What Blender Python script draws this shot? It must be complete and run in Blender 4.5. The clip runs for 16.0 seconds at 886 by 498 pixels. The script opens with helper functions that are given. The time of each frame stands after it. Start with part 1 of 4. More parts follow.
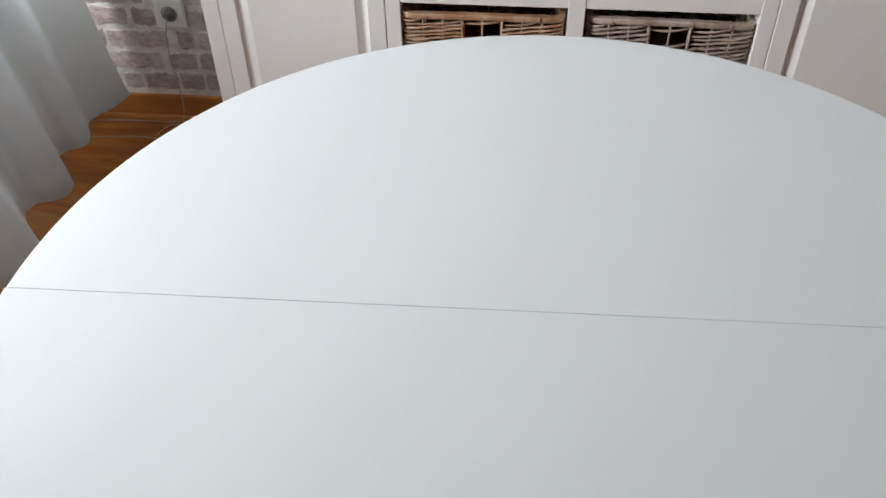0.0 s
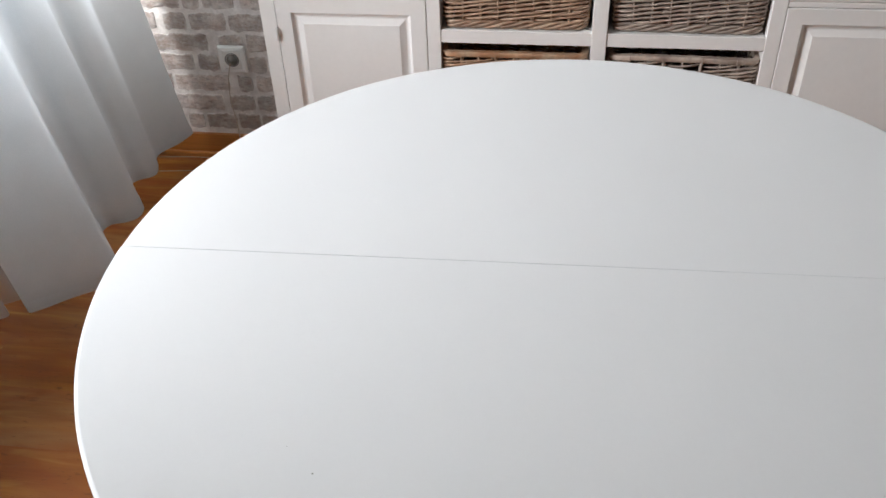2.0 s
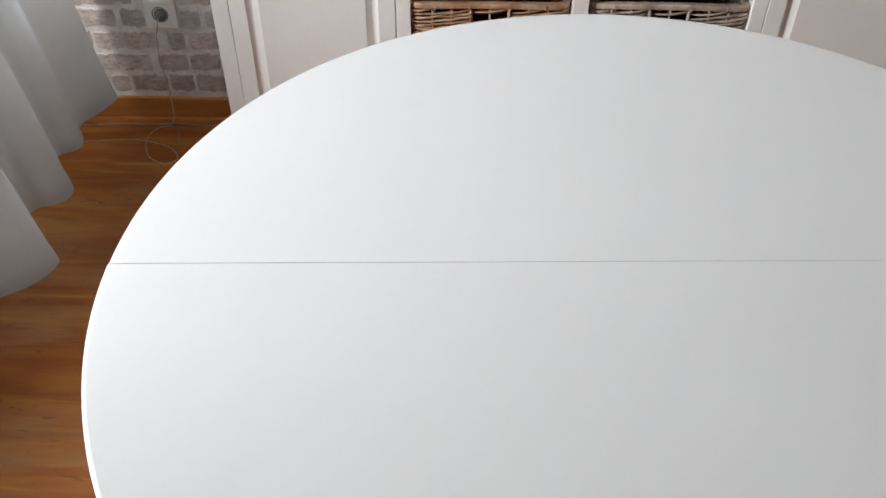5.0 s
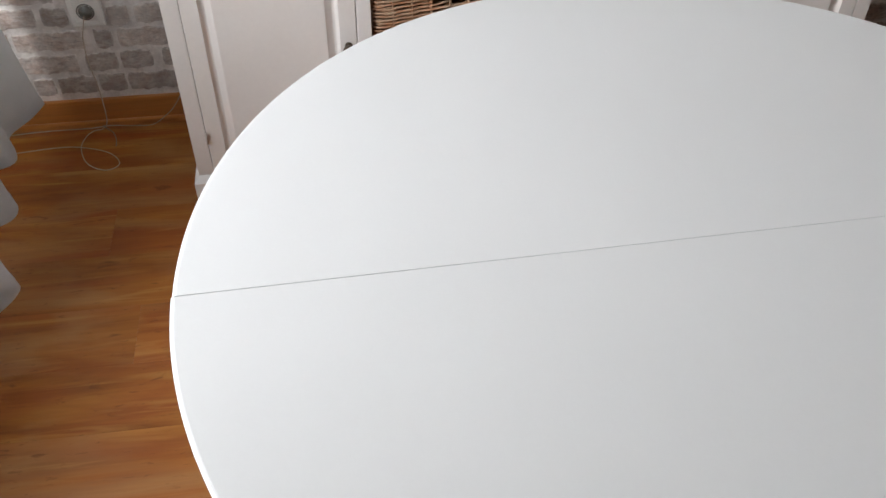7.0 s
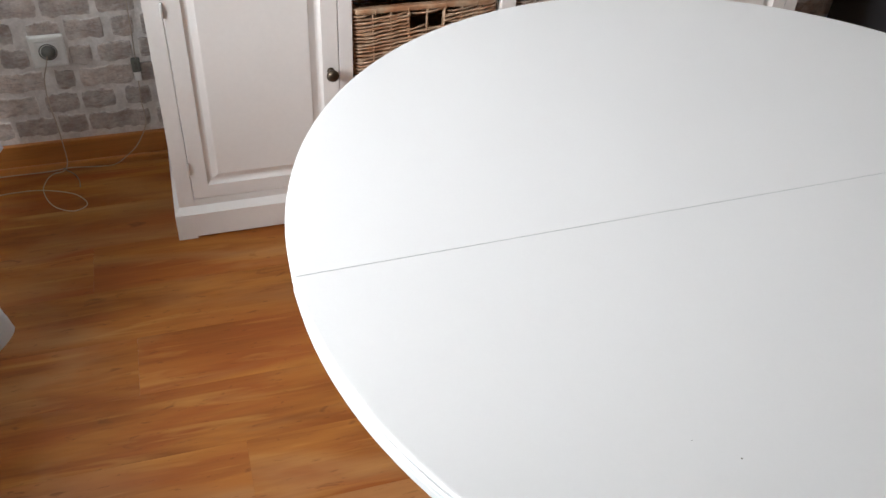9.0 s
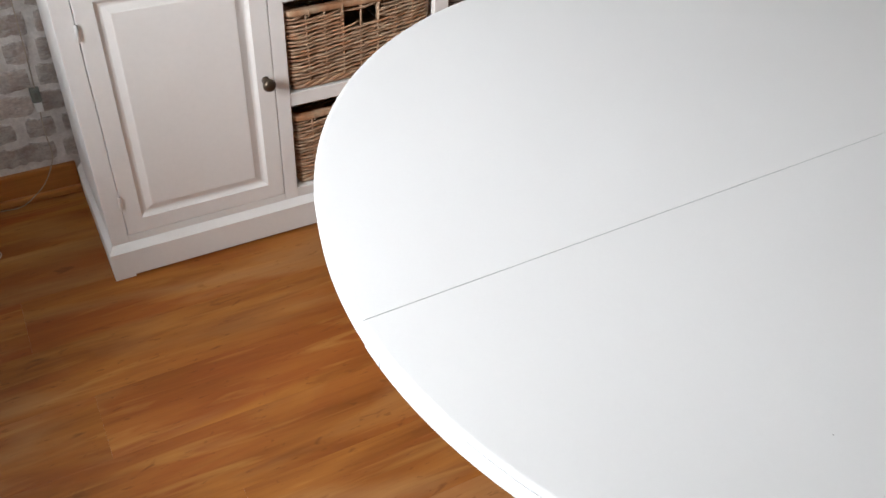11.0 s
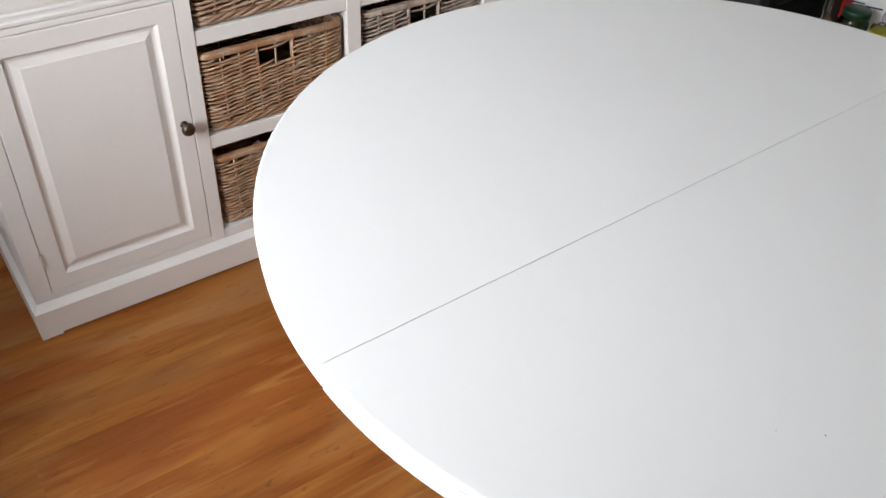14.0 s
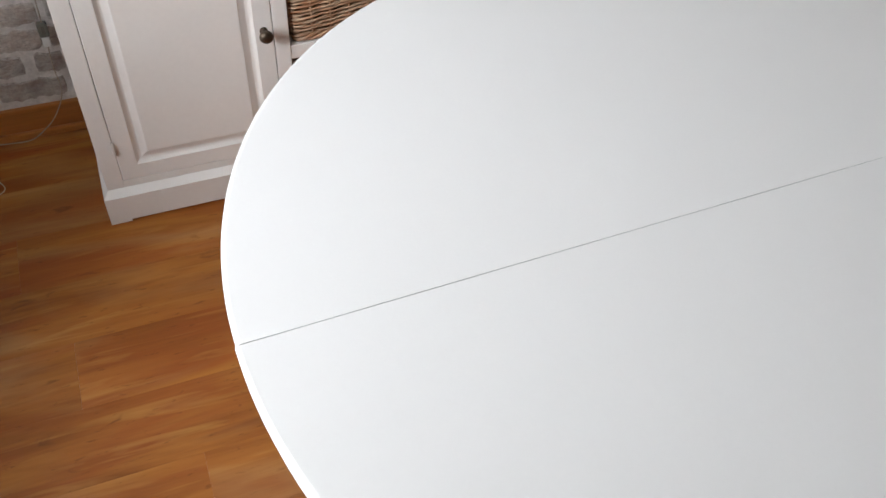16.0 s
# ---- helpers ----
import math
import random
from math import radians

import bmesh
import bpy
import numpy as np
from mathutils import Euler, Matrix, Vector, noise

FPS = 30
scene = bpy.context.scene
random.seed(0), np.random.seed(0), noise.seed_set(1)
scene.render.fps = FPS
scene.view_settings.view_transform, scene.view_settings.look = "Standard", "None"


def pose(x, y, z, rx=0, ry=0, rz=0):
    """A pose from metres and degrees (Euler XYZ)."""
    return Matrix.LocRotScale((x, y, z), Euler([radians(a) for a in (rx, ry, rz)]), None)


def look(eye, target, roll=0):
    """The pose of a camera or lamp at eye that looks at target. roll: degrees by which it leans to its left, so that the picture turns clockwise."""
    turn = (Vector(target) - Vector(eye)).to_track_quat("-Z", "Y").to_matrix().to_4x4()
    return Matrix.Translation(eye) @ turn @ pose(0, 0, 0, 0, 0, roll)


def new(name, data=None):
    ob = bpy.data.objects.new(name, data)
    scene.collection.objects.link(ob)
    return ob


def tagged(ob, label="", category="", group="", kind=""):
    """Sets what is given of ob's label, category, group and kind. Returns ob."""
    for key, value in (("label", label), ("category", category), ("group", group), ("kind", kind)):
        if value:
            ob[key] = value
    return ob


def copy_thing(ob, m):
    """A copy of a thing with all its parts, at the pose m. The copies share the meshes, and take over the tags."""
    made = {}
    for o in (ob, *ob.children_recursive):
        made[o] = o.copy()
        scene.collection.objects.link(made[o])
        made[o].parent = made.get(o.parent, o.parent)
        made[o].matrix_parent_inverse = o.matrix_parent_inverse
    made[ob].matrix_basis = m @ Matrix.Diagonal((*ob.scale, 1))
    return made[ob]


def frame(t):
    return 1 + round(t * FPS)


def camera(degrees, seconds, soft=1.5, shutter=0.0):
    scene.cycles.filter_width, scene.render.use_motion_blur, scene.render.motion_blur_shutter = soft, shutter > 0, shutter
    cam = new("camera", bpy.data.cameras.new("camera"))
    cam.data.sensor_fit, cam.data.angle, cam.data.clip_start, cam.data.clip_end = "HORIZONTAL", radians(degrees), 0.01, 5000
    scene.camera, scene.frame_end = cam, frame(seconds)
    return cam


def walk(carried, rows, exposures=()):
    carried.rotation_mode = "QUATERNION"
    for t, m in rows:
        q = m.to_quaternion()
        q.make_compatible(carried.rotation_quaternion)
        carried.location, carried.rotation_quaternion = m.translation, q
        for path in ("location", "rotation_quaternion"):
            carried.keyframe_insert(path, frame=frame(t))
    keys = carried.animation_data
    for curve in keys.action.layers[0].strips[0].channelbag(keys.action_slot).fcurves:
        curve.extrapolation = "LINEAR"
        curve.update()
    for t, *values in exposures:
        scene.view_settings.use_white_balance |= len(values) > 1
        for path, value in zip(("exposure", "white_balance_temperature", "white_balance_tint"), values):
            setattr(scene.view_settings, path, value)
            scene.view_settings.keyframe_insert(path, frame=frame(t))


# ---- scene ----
cam = camera(54.2, 16.0)
PATH = [
    (0, (0.7241, -1.6693, 1.4230), (0.5501, -0.2028, 0.0739), -1.20),
    (0.5, (0.7689, -1.8202, 1.4397), (0.5212, -0.2715, 0.1983), -0.70),
    (1, (0.8334, -1.9099, 1.4375), (0.4863, -0.3790, 0.1980), -2.36),
    (1.5, (0.7864, -1.8784, 1.4157), (0.4981, -0.3274, 0.1864), -1.66),
    (2, (0.7365, -1.9014, 1.4477), (0.4854, -0.3383, 0.2255), -2.31),
    (2.5, (0.6754, -1.8773, 1.4478), (0.5011, -0.3228, 0.2008), -1.99),
    (3, (0.6639, -1.8684, 1.4461), (0.5924, -0.3093, 0.1964), -1.35),
    (3.5, (0.6497, -1.8571, 1.4367), (0.6201, -0.2885, 0.1965), -0.06),
    (4, (0.6157, -1.8376, 1.4271), (0.5940, -0.2647, 0.1918), 1.10),
    (4.5, (0.5601, -1.7980, 1.4079), (0.5427, -0.2446, 0.1485), 0.20),
    (4.7, (0.5535, -1.7754, 1.4073), (0.5240, -0.2569, 0.1061), 0.35),
    (7, (0.341, -1.695, 1.42), (0.569, -0.273, 0.032), 1.1),
    (7.5, (0.296, -1.762, 1.395), (0.527, -0.268, 0.086), 2.8),
    (8, (0.285, -1.84, 1.406), (0.489, -0.317, 0.126), 4.2),
    (8.5, (0.209, -1.795, 1.372), (0.486, -0.29, 0.084), 5.3),
    (8.8, (0.122, -1.774, 1.392), (0.527, -0.309, 0.092), 4.0),
    (9, (0.082, -1.754, 1.393), (0.584, -0.311, 0.102), 3.7),
    (9.2, (0.024, -1.744, 1.383), (0.624, -0.326, 0.107), 4.0),
    (11.3, (-0.098, -1.556, 1.363), (0.724, -0.291, 0.049), 3.8),
    (11.5, (-0.117, -1.535, 1.374), (0.77, -0.314, 0.062), 4.6),
    (12, (-0.134, -1.529, 1.373), (0.786, -0.341, 0.054), 3.6),
    (12.5, (-0.148, -1.522, 1.387), (0.833, -0.327, 0.119), 4.0),
    (13, (-0.129, -1.554, 1.391), (0.912, -0.387, 0.144), 5.2),
    (13.5, (-0.119, -1.583, 1.403), (0.958, -0.404, 0.199), 4.5),
    (14, (-0.105, -1.585, 1.39), (0.831, -0.35, 0.125), 2.9),
    (14.5, (-0.006, -1.602, 1.404), (0.752, -0.295, 0.094), 2.8),
    (15, (0.095, -1.625, 1.394), (0.681, -0.241, 0.075), 2.7),
    (15.5, (0.146, -1.636, 1.399), (0.662, -0.266, 0.037), 2.2),
    (16, (0.133, -1.558, 1.394), (0.694, -0.289, -0.046), 3.3),
]
GRADE = [(0, -0.14, 6370, 7), (1.0, -0.09, 6450, 9), (2.0, -0.04, 6520, 10), (4.5, -0.08, 6600, 10), (7.0, -0.16, 6600, 10), (8.0, -0.04, 6600, 10), (9.0, 0.01, 6600, 10), (12.0, -0.04, 6580, 10),
         (14.0, -0.03, 6560, 10), (16.0, -0.09, 6580, 10)]
walk(cam, [(t, look(e, g, r)) for t, e, g, r in PATH], GRADE)

# ---- world and light ----
world = bpy.data.worlds.new("sky")
scene.world = world
world.use_nodes = True
wn = world.node_tree
sky = wn.nodes.new("ShaderNodeTexSky")
sky.sky_type, sky.sun_disc = "NISHITA", False
sky.sun_elevation, sky.sun_rotation = radians(38), radians(60)
wn.links.new(sky.outputs[0], wn.nodes["Background"].inputs[0])
wn.nodes["Background"].inputs[1].default_value = 0.15


def window_light(name, at, target, width, height, watts, colour):
    data = bpy.data.lights.new(name, "AREA")
    data.shape, data.size, data.size_y = "RECTANGLE", width, height
    data.energy, data.color = watts, colour
    ob = new(name, data)
    ob.matrix_world = look(at, target)
    return ob


WALL_Y = 0.385      # face of the brick wall
LEFT_X = -0.98      # face of the window wall
RIGHT_X = 3.9
REAR_Y = -3.6
CEILING_Z = 2.5
WIN = (-1.35, 0.05, 0.80, 2.28)   # y0, y1, z0, z1 of the opening in the window wall
window_light("window_light", (-2.10, -1.62, 1.85), (0.50, -0.25, 0.50), 2.4, 1.7, 672, (0.955, 0.975, 1.0))


# ---- materials ----
def material(name, colour, rough=0.5, metal=0.0, spread=0.0, scale=6.0, fine=0.0, fine_scale=120.0, stretch=(1, 1, 1),
             bump=0.0, bump_scale=200.0, per_object=0.0, coat=0.0, translucent=0.0, second=None, spec=0.5):
    """A procedural surface: base colour, variation at two scales, bump, and a shift of value from object to object."""
    m = bpy.data.materials.new(name)
    m.use_nodes = True
    n, l = m.node_tree.nodes, m.node_tree.links
    p = n["Principled BSDF"]
    p.inputs["Roughness"].default_value = rough
    p.inputs["Metallic"].default_value = metal
    p.inputs["Coat Weight"].default_value = coat
    p.inputs["Specular IOR Level"].default_value = spec
    p.inputs["Base Color"].default_value = (*colour, 1)
    co = n.new("ShaderNodeTexCoord")
    info = n.new("ShaderNodeObjectInfo")
    shift = n.new("ShaderNodeVectorMath")
    shift.operation = "MULTIPLY_ADD"
    l.new(info.outputs["Random"], shift.inputs[0])
    shift.inputs[1].default_value = (37.0, 61.0, 23.0)
    l.new(co.outputs["Object"], shift.inputs[2])
    mp = n.new("ShaderNodeMapping")
    mp.inputs["Scale"].default_value = stretch
    l.new(shift.outputs[0], mp.inputs[0])

    def cloud(size, detail=4.0):
        t = n.new("ShaderNodeTexNoise")
        t.inputs["Scale"].default_value, t.inputs["Detail"].default_value = size, detail
        l.new(mp.outputs[0], t.inputs["Vector"])
        return t.outputs["Fac"]

    value = None
    for amount, size in ((spread, scale), (fine, fine_scale)):
        if amount:
            r = n.new("ShaderNodeMapRange")
            r.inputs["From Min"].default_value, r.inputs["From Max"].default_value = 0.28, 0.72
            r.inputs["To Min"].default_value, r.inputs["To Max"].default_value = 1 - amount, 1 + amount
            l.new(cloud(size), r.inputs["Value"])
            if value is None:
                value = r.outputs[0]
            else:
                mul = n.new("ShaderNodeMath")
                mul.operation = "MULTIPLY"
                l.new(value, mul.inputs[0]), l.new(r.outputs[0], mul.inputs[1])
                value = mul.outputs[0]
    if per_object:
        r = n.new("ShaderNodeMapRange")
        r.inputs["To Min"].default_value, r.inputs["To Max"].default_value = 1 - per_object, 1 + per_object
        l.new(info.outputs["Random"], r.inputs["Value"])
        if value is None:
            value = r.outputs[0]
        else:
            mul = n.new("ShaderNodeMath")
            mul.operation = "MULTIPLY"
            l.new(value, mul.inputs[0]), l.new(r.outputs[0], mul.inputs[1])
            value = mul.outputs[0]
    base = None
    if second:
        mix = n.new("ShaderNodeMix")
        mix.data_type = "RGBA"
        mix.inputs["A"].default_value, mix.inputs["B"].default_value = (*colour, 1), (*second, 1)
        r = n.new("ShaderNodeMapRange")
        r.inputs["From Min"].default_value, r.inputs["From Max"].default_value = 0.38, 0.62
        l.new(cloud(scale * 1.7, 6.0), r.inputs["Value"])
        l.new(r.outputs[0], mix.inputs["Factor"])
        base = mix.outputs["Result"]
    if value is not None:
        hsv = n.new("ShaderNodeHueSaturation")
        hsv.inputs["Color"].default_value = (*colour, 1)
        if base is not None:
            l.new(base, hsv.inputs["Color"])
        l.new(value, hsv.inputs["Value"])
        base = hsv.outputs[0]
    if base is not None:
        l.new(base, p.inputs["Base Color"])
    if bump:
        b = n.new("ShaderNodeBump")
        b.inputs["Strength"].default_value, b.inputs["Distance"].default_value = bump, 0.002
        l.new(cloud(bump_scale, 3.0), b.inputs["Height"])
        l.new(b.outputs[0], p.inputs["Normal"])
    if translucent:
        tr = n.new("ShaderNodeBsdfTranslucent")
        tr.inputs["Color"].default_value = (*colour, 1)
        if base is not None:
            l.new(base, tr.inputs["Color"])
        ms = n.new("ShaderNodeMixShader")
        ms.inputs[0].default_value = translucent
        l.new(p.outputs[0], ms.inputs[1]), l.new(tr.outputs[0], ms.inputs[2])
        l.new(ms.outputs[0], n["Material Output"].inputs["Surface"])
    return m


def glass(name, colour, rough=0.02, ior=1.45):
    m = bpy.data.materials.new(name)
    m.use_nodes = True
    p = m.node_tree.nodes["Principled BSDF"]
    p.inputs["Base Color"].default_value = (*colour, 1)
    p.inputs["Transmission Weight"].default_value = 1.0
    p.inputs["Roughness"].default_value, p.inputs["IOR"].default_value = rough, ior
    return m


def wood_floor(name):
    """Laminate boards: long streaky grain, knots, tone changing from board to board."""
    m = material(name, (0.37, 0.165, 0.05), rough=0.42, per_object=0.075, spec=0.28)
    n, l = m.node_tree.nodes, m.node_tree.links
    p = n["Principled BSDF"]
    co, info = n["Texture Coordinate"], n["Object Info"]
    shift = n["Vector Math"]

    def grain(sx, sy, detail, lo, hi, distort=0.0):
        mp = n.new("ShaderNodeMapping")
        mp.inputs["Scale"].default_value = (sx, sy, 1)
        l.new(shift.outputs[0], mp.inputs[0])
        t = n.new("ShaderNodeTexNoise")
        t.inputs["Scale"].default_value, t.inputs["Detail"].default_value = 1.0, detail
        t.inputs["Distortion"].default_value = distort
        l.new(mp.outputs[0], t.inputs["Vector"])
        r = n.new("ShaderNodeMapRange")
        r.inputs["From Min"].default_value, r.inputs["From Max"].default_value = lo, hi
        l.new(t.outputs["Fac"], r.inputs["Value"])
        return r.outputs[0]

    def blend(fac, a, b, how="MIX"):
        mix = n.new("ShaderNodeMix")
        mix.data_type, mix.blend_type = "RGBA", how
        for key, v in (("A", a), ("B", b)):
            if isinstance(v, tuple):
                mix.inputs[key].default_value = (*v, 1)
            else:
                l.new(v, mix.inputs[key])
        if isinstance(fac, float):
            mix.inputs["Factor"].default_value = fac
        else:
            l.new(fac, mix.inputs["Factor"])
        return mix.outputs["Result"]

    broad = grain(1.3, 9, 5, 0.38, 0.62, 1.4)
    streak = grain(2.6, 34, 6, 0.36, 0.66, 1.5)
    fibre = grain(7, 180, 5, 0.25, 0.75, 0.6)
    red = grain(1.6, 7, 4, 0.43, 0.62, 1.0)
    knots = grain(16, 46, 3, 0.655, 0.76, 0.8)
    dashes = grain(34, 125, 2, 0.655, 0.73, 0.5)
    pale = grain(2.6, 30, 5, 0.56, 0.74, 1.1)
    grey = grain(1.7, 6, 4, 0.49, 0.66, 0.8)
    c = blend(broad, (0.205, 0.060, 0.010), (0.385, 0.146, 0.028))
    c2 = blend(streak, (0.222, 0.070, 0.012), (0.385, 0.146, 0.027))
    c = blend(0.22, c, c2)
    tint = n.new("ShaderNodeMath")
    tint.operation, tint.inputs[1].default_value = "MULTIPLY", 0.66
    l.new(red, tint.inputs[0])
    c = blend(tint.outputs[0], c, (0.275, 0.068, 0.013))
    soft_pale = n.new("ShaderNodeMath")
    soft_pale.operation, soft_pale.inputs[1].default_value = "MULTIPLY", 0.6
    l.new(pale, soft_pale.inputs[0])
    c = blend(soft_pale.outputs[0], c, (0.49, 0.235, 0.062))
    soft_grey = n.new("ShaderNodeMath")
    soft_grey.operation, soft_grey.inputs[1].default_value = "MULTIPLY", 0.60
    l.new(grey, soft_grey.inputs[0])
    c = blend(soft_grey.outputs[0], c, (0.375, 0.186, 0.072))
    f = blend(fibre, (0.93, 0.905, 0.88), (1.06, 1.03, 1.0))
    c = blend(1.0, c, f, "MULTIPLY")
    soft_knot = n.new("ShaderNodeMath")
    soft_knot.operation, soft_knot.inputs[1].default_value = "MULTIPLY", 0.55
    l.new(knots, soft_knot.inputs[0])
    c = blend(soft_knot.outputs[0], c, (0.105, 0.030, 0.008))
    soft_dash = n.new("ShaderNodeMath")
    soft_dash.operation, soft_dash.inputs[1].default_value = "MULTIPLY", 0.35
    l.new(dashes, soft_dash.inputs[0])
    c = blend(soft_dash.outputs[0], c, (0.085, 0.024, 0.007))
    hsv = n["Hue/Saturation/Value"]
    l.new(c, hsv.inputs["Color"])
    return m


def brick_face(name):
    """Weathered brick slips: brown and grey blotches, dark scars along the brick, and lime smeared over the worn edges."""
    m = material(name, (0.500, 0.450, 0.418), rough=0.92, per_object=0.18, spread=0.20, scale=24, fine=0.15, fine_scale=150,
                 bump=0.5, bump_scale=110, second=(0.425, 0.342, 0.298))
    n, l = m.node_tree.nodes, m.node_tree.links
    p = n["Principled BSDF"]
    shift = n["Vector Math"]

    def noise_at(stretch, size, detail, rough, lo, hi):
        mp = n.new("ShaderNodeMapping")
        mp.inputs["Scale"].default_value = stretch
        l.new(shift.outputs[0], mp.inputs[0])
        t = n.new("ShaderNodeTexNoise")
        t.inputs["Scale"].default_value, t.inputs["Detail"].default_value, t.inputs["Roughness"].default_value = size, detail, rough
        l.new(mp.outputs[0], t.inputs["Vector"])
        r = n.new("ShaderNodeMapRange")
        r.inputs["From Min"].default_value, r.inputs["From Max"].default_value = lo, hi
        l.new(t.outputs["Fac"], r.inputs["Value"])
        return r.outputs[0]

    def sums(how, a, b):
        x = n.new("ShaderNodeMath")
        x.operation, x.use_clamp = how, True
        for i, v in enumerate((a, b)):
            if isinstance(v, float):
                x.inputs[i].default_value = v
            else:
                l.new(v, x.inputs[i])
        return x.outputs[0]

    def over(fac, a, colour):
        mix = n.new("ShaderNodeMix")
        mix.data_type = "RGBA"
        l.new(fac, mix.inputs["Factor"])
        l.new(a, mix.inputs["A"])
        mix.inputs["B"].default_value = (*colour, 1)
        return mix.outputs["Result"]

    c = p.inputs["Base Color"].links[0].from_socket
    c = over(sums("MULTIPLY", noise_at((1, 1, 3.2), 34, 7, 0.75, 0.50, 0.66), 0.70), c, (0.215, 0.180, 0.158))
    edge = n.new("ShaderNodeAttribute")
    edge.attribute_name = "lime"
    smear = noise_at((1, 1, 2.2), 22, 8, 0.72, 0.54, 0.74)
    worn = sums("MULTIPLY", edge.outputs["Fac"], noise_at((1, 1, 1), 75, 6, 0.7, 0.40, 0.60))
    c = over(sums("ADD", sums("MULTIPLY", smear, 0.8), worn), c, (0.70, 0.665, 0.635))
    l.new(c, p.inputs["Base Color"])
    return m


M_PAINT = material("white_paint", (0.825, 0.80, 0.78), 0.42, spread=0.02, scale=5, fine=0.012, fine_scale=90, bump=0.10, bump_scale=90)
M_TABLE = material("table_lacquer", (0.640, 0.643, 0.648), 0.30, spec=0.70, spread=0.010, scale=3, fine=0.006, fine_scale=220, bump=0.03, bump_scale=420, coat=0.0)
# table lacquer with shade put into its colour for the window-lit rim; slightly cyan
M_EDGE_DIMMED = material("table_lacquer_dimmed", (0.535, 0.560, 0.568), 0.42, spec=0.4, spread=0.015, scale=8, fine=0.01, fine_scale=160)
M_FLOOR = wood_floor("laminate")
M_GAP = material("board_joint", (0.23, 0.085, 0.02), 0.8, spread=0.1)
M_SKIRT = material("skirting_wood", (0.43, 0.165, 0.042), 0.36, spread=0.14, scale=2.5, stretch=(1, 30, 30), fine=0.08, fine_scale=14)
M_MORTAR = material("lime_mortar", (0.77, 0.735, 0.705), 0.92, spread=0.13, scale=20, fine=0.09, fine_scale=140, bump=0.8, bump_scale=110, second=(0.66, 0.615, 0.58))
M_BRICK = brick_face("brick_slip")
M_WALL = material("wall_paint", (0.74, 0.70, 0.64), 0.85, spread=0.03, scale=3, bump=0.2, bump_scale=150)
M_CEIL = material("ceiling_paint", (0.80, 0.79, 0.77), 0.9, spread=0.02, scale=3)
M_CURTAIN = material("curtain_cloth", (0.69, 0.725, 0.750), 0.9, spread=0.04, scale=9, fine=0.03, fine_scale=420, bump=0.25, bump_scale=700, translucent=0.38)
M_SHEER = material("sheer_cloth", (0.70, 0.735, 0.765), 0.9, fine=0.05, fine_scale=500, bump=0.2, bump_scale=700, translucent=0.5)
sn, sl = M_SHEER.node_tree.nodes, M_SHEER.node_tree.links     # open net: part of the light passes between the threads
net = sn.new("ShaderNodeMixShader")
net.inputs[0].default_value = 0.55
sl.new(sn["Mix Shader"].outputs[0], net.inputs[1])
sl.new(sn.new("ShaderNodeBsdfTransparent").outputs[0], net.inputs[2])
sl.new(net.outputs[0], sn["Material Output"].inputs["Surface"])
M_WICKER = material("wicker", (0.305, 0.182, 0.118), 0.55, spread=0.28, scale=14, fine=0.18, fine_scale=90, per_object=0.20,
                    bump=0.6, bump_scale=300, second=(0.430, 0.304, 0.213))
M_WICKER_GREY = material("wicker_grey", (0.268, 0.200, 0.163), 0.6, spread=0.26, scale=14, fine=0.18, fine_scale=90, per_object=0.20,
                         bump=0.6, bump_scale=300, second=(0.395, 0.322, 0.270))
M_WICKER_RED = material("wicker_honey", (0.345, 0.172, 0.088), 0.5, spread=0.25, scale=14, fine=0.15, fine_scale=90, per_object=0.18,
                        bump=0.6, bump_scale=300, second=(0.44, 0.308, 0.205))
M_BRONZE = material("aged_bronze", (0.10, 0.075, 0.055), 0.38, metal=0.85, spread=0.25, scale=60)
M_IRON = material("black_iron", (0.018, 0.015, 0.013), 0.45, metal=0.6, spread=0.2, scale=60)
M_HINGE = material("painted_hinge", (0.72, 0.70, 0.68), 0.35, metal=0.25, spread=0.05, scale=40)
M_DARK = material("dark_appliance", (0.028, 0.028, 0.031), 0.38, spread=0.10, scale=4, bump=0.1, bump_scale=400)
M_BLACKGLASS = material("black_glass", (0.006, 0.006, 0.007), 0.5, spread=0.1, spec=0.25)
M_STEEL = material("brushed_steel", (0.52, 0.50, 0.48), 0.28, metal=1.0, spread=0.06, scale=3, stretch=(40, 40, 1))
M_DARKSTEEL = material("dark_brushed_steel", (0.20, 0.19, 0.185), 0.16, metal=1.0, spread=0.08, scale=3, stretch=(40, 40, 1))
M_SOCKET = material("socket_plastic", (0.78, 0.77, 0.74), 0.35, spread=0.02, scale=30)
M_SOCKETWELL = material("socket_well", (0.135, 0.132, 0.120), 0.42, spread=0.05, scale=60)
M_CABLE = material("cable_plastic", (0.47, 0.39, 0.305), 0.25, spread=0.08, scale=40)
M_CONNECTOR = material("cable_switch", (0.16, 0.17, 0.15), 0.45, spread=0.1, scale=40)
M_BLUE = material("blue_plastic", (0.007, 0.075, 0.40), 0.33, spread=0.08, scale=7, bump=0.05, bump_scale=200)
M_FOIL = material("silver_foil", (0.74, 0.75, 0.77), 0.24, metal=0.7, spread=0.10, scale=30, bump=0.5, bump_scale=60)
M_GRIP = material("grip_plastic", (0.36, 0.42, 0.48), 0.4, spread=0.05, scale=40)
M_PET = glass("clear_bottle", (0.90, 0.95, 0.95))
M_JARGLASS = glass("dark_jar", (0.06, 0.12, 0.05))
M_GREENCAP = material("green_cap", (0.004, 0.030, 0.014), 0.4, spread=0.08, scale=60)
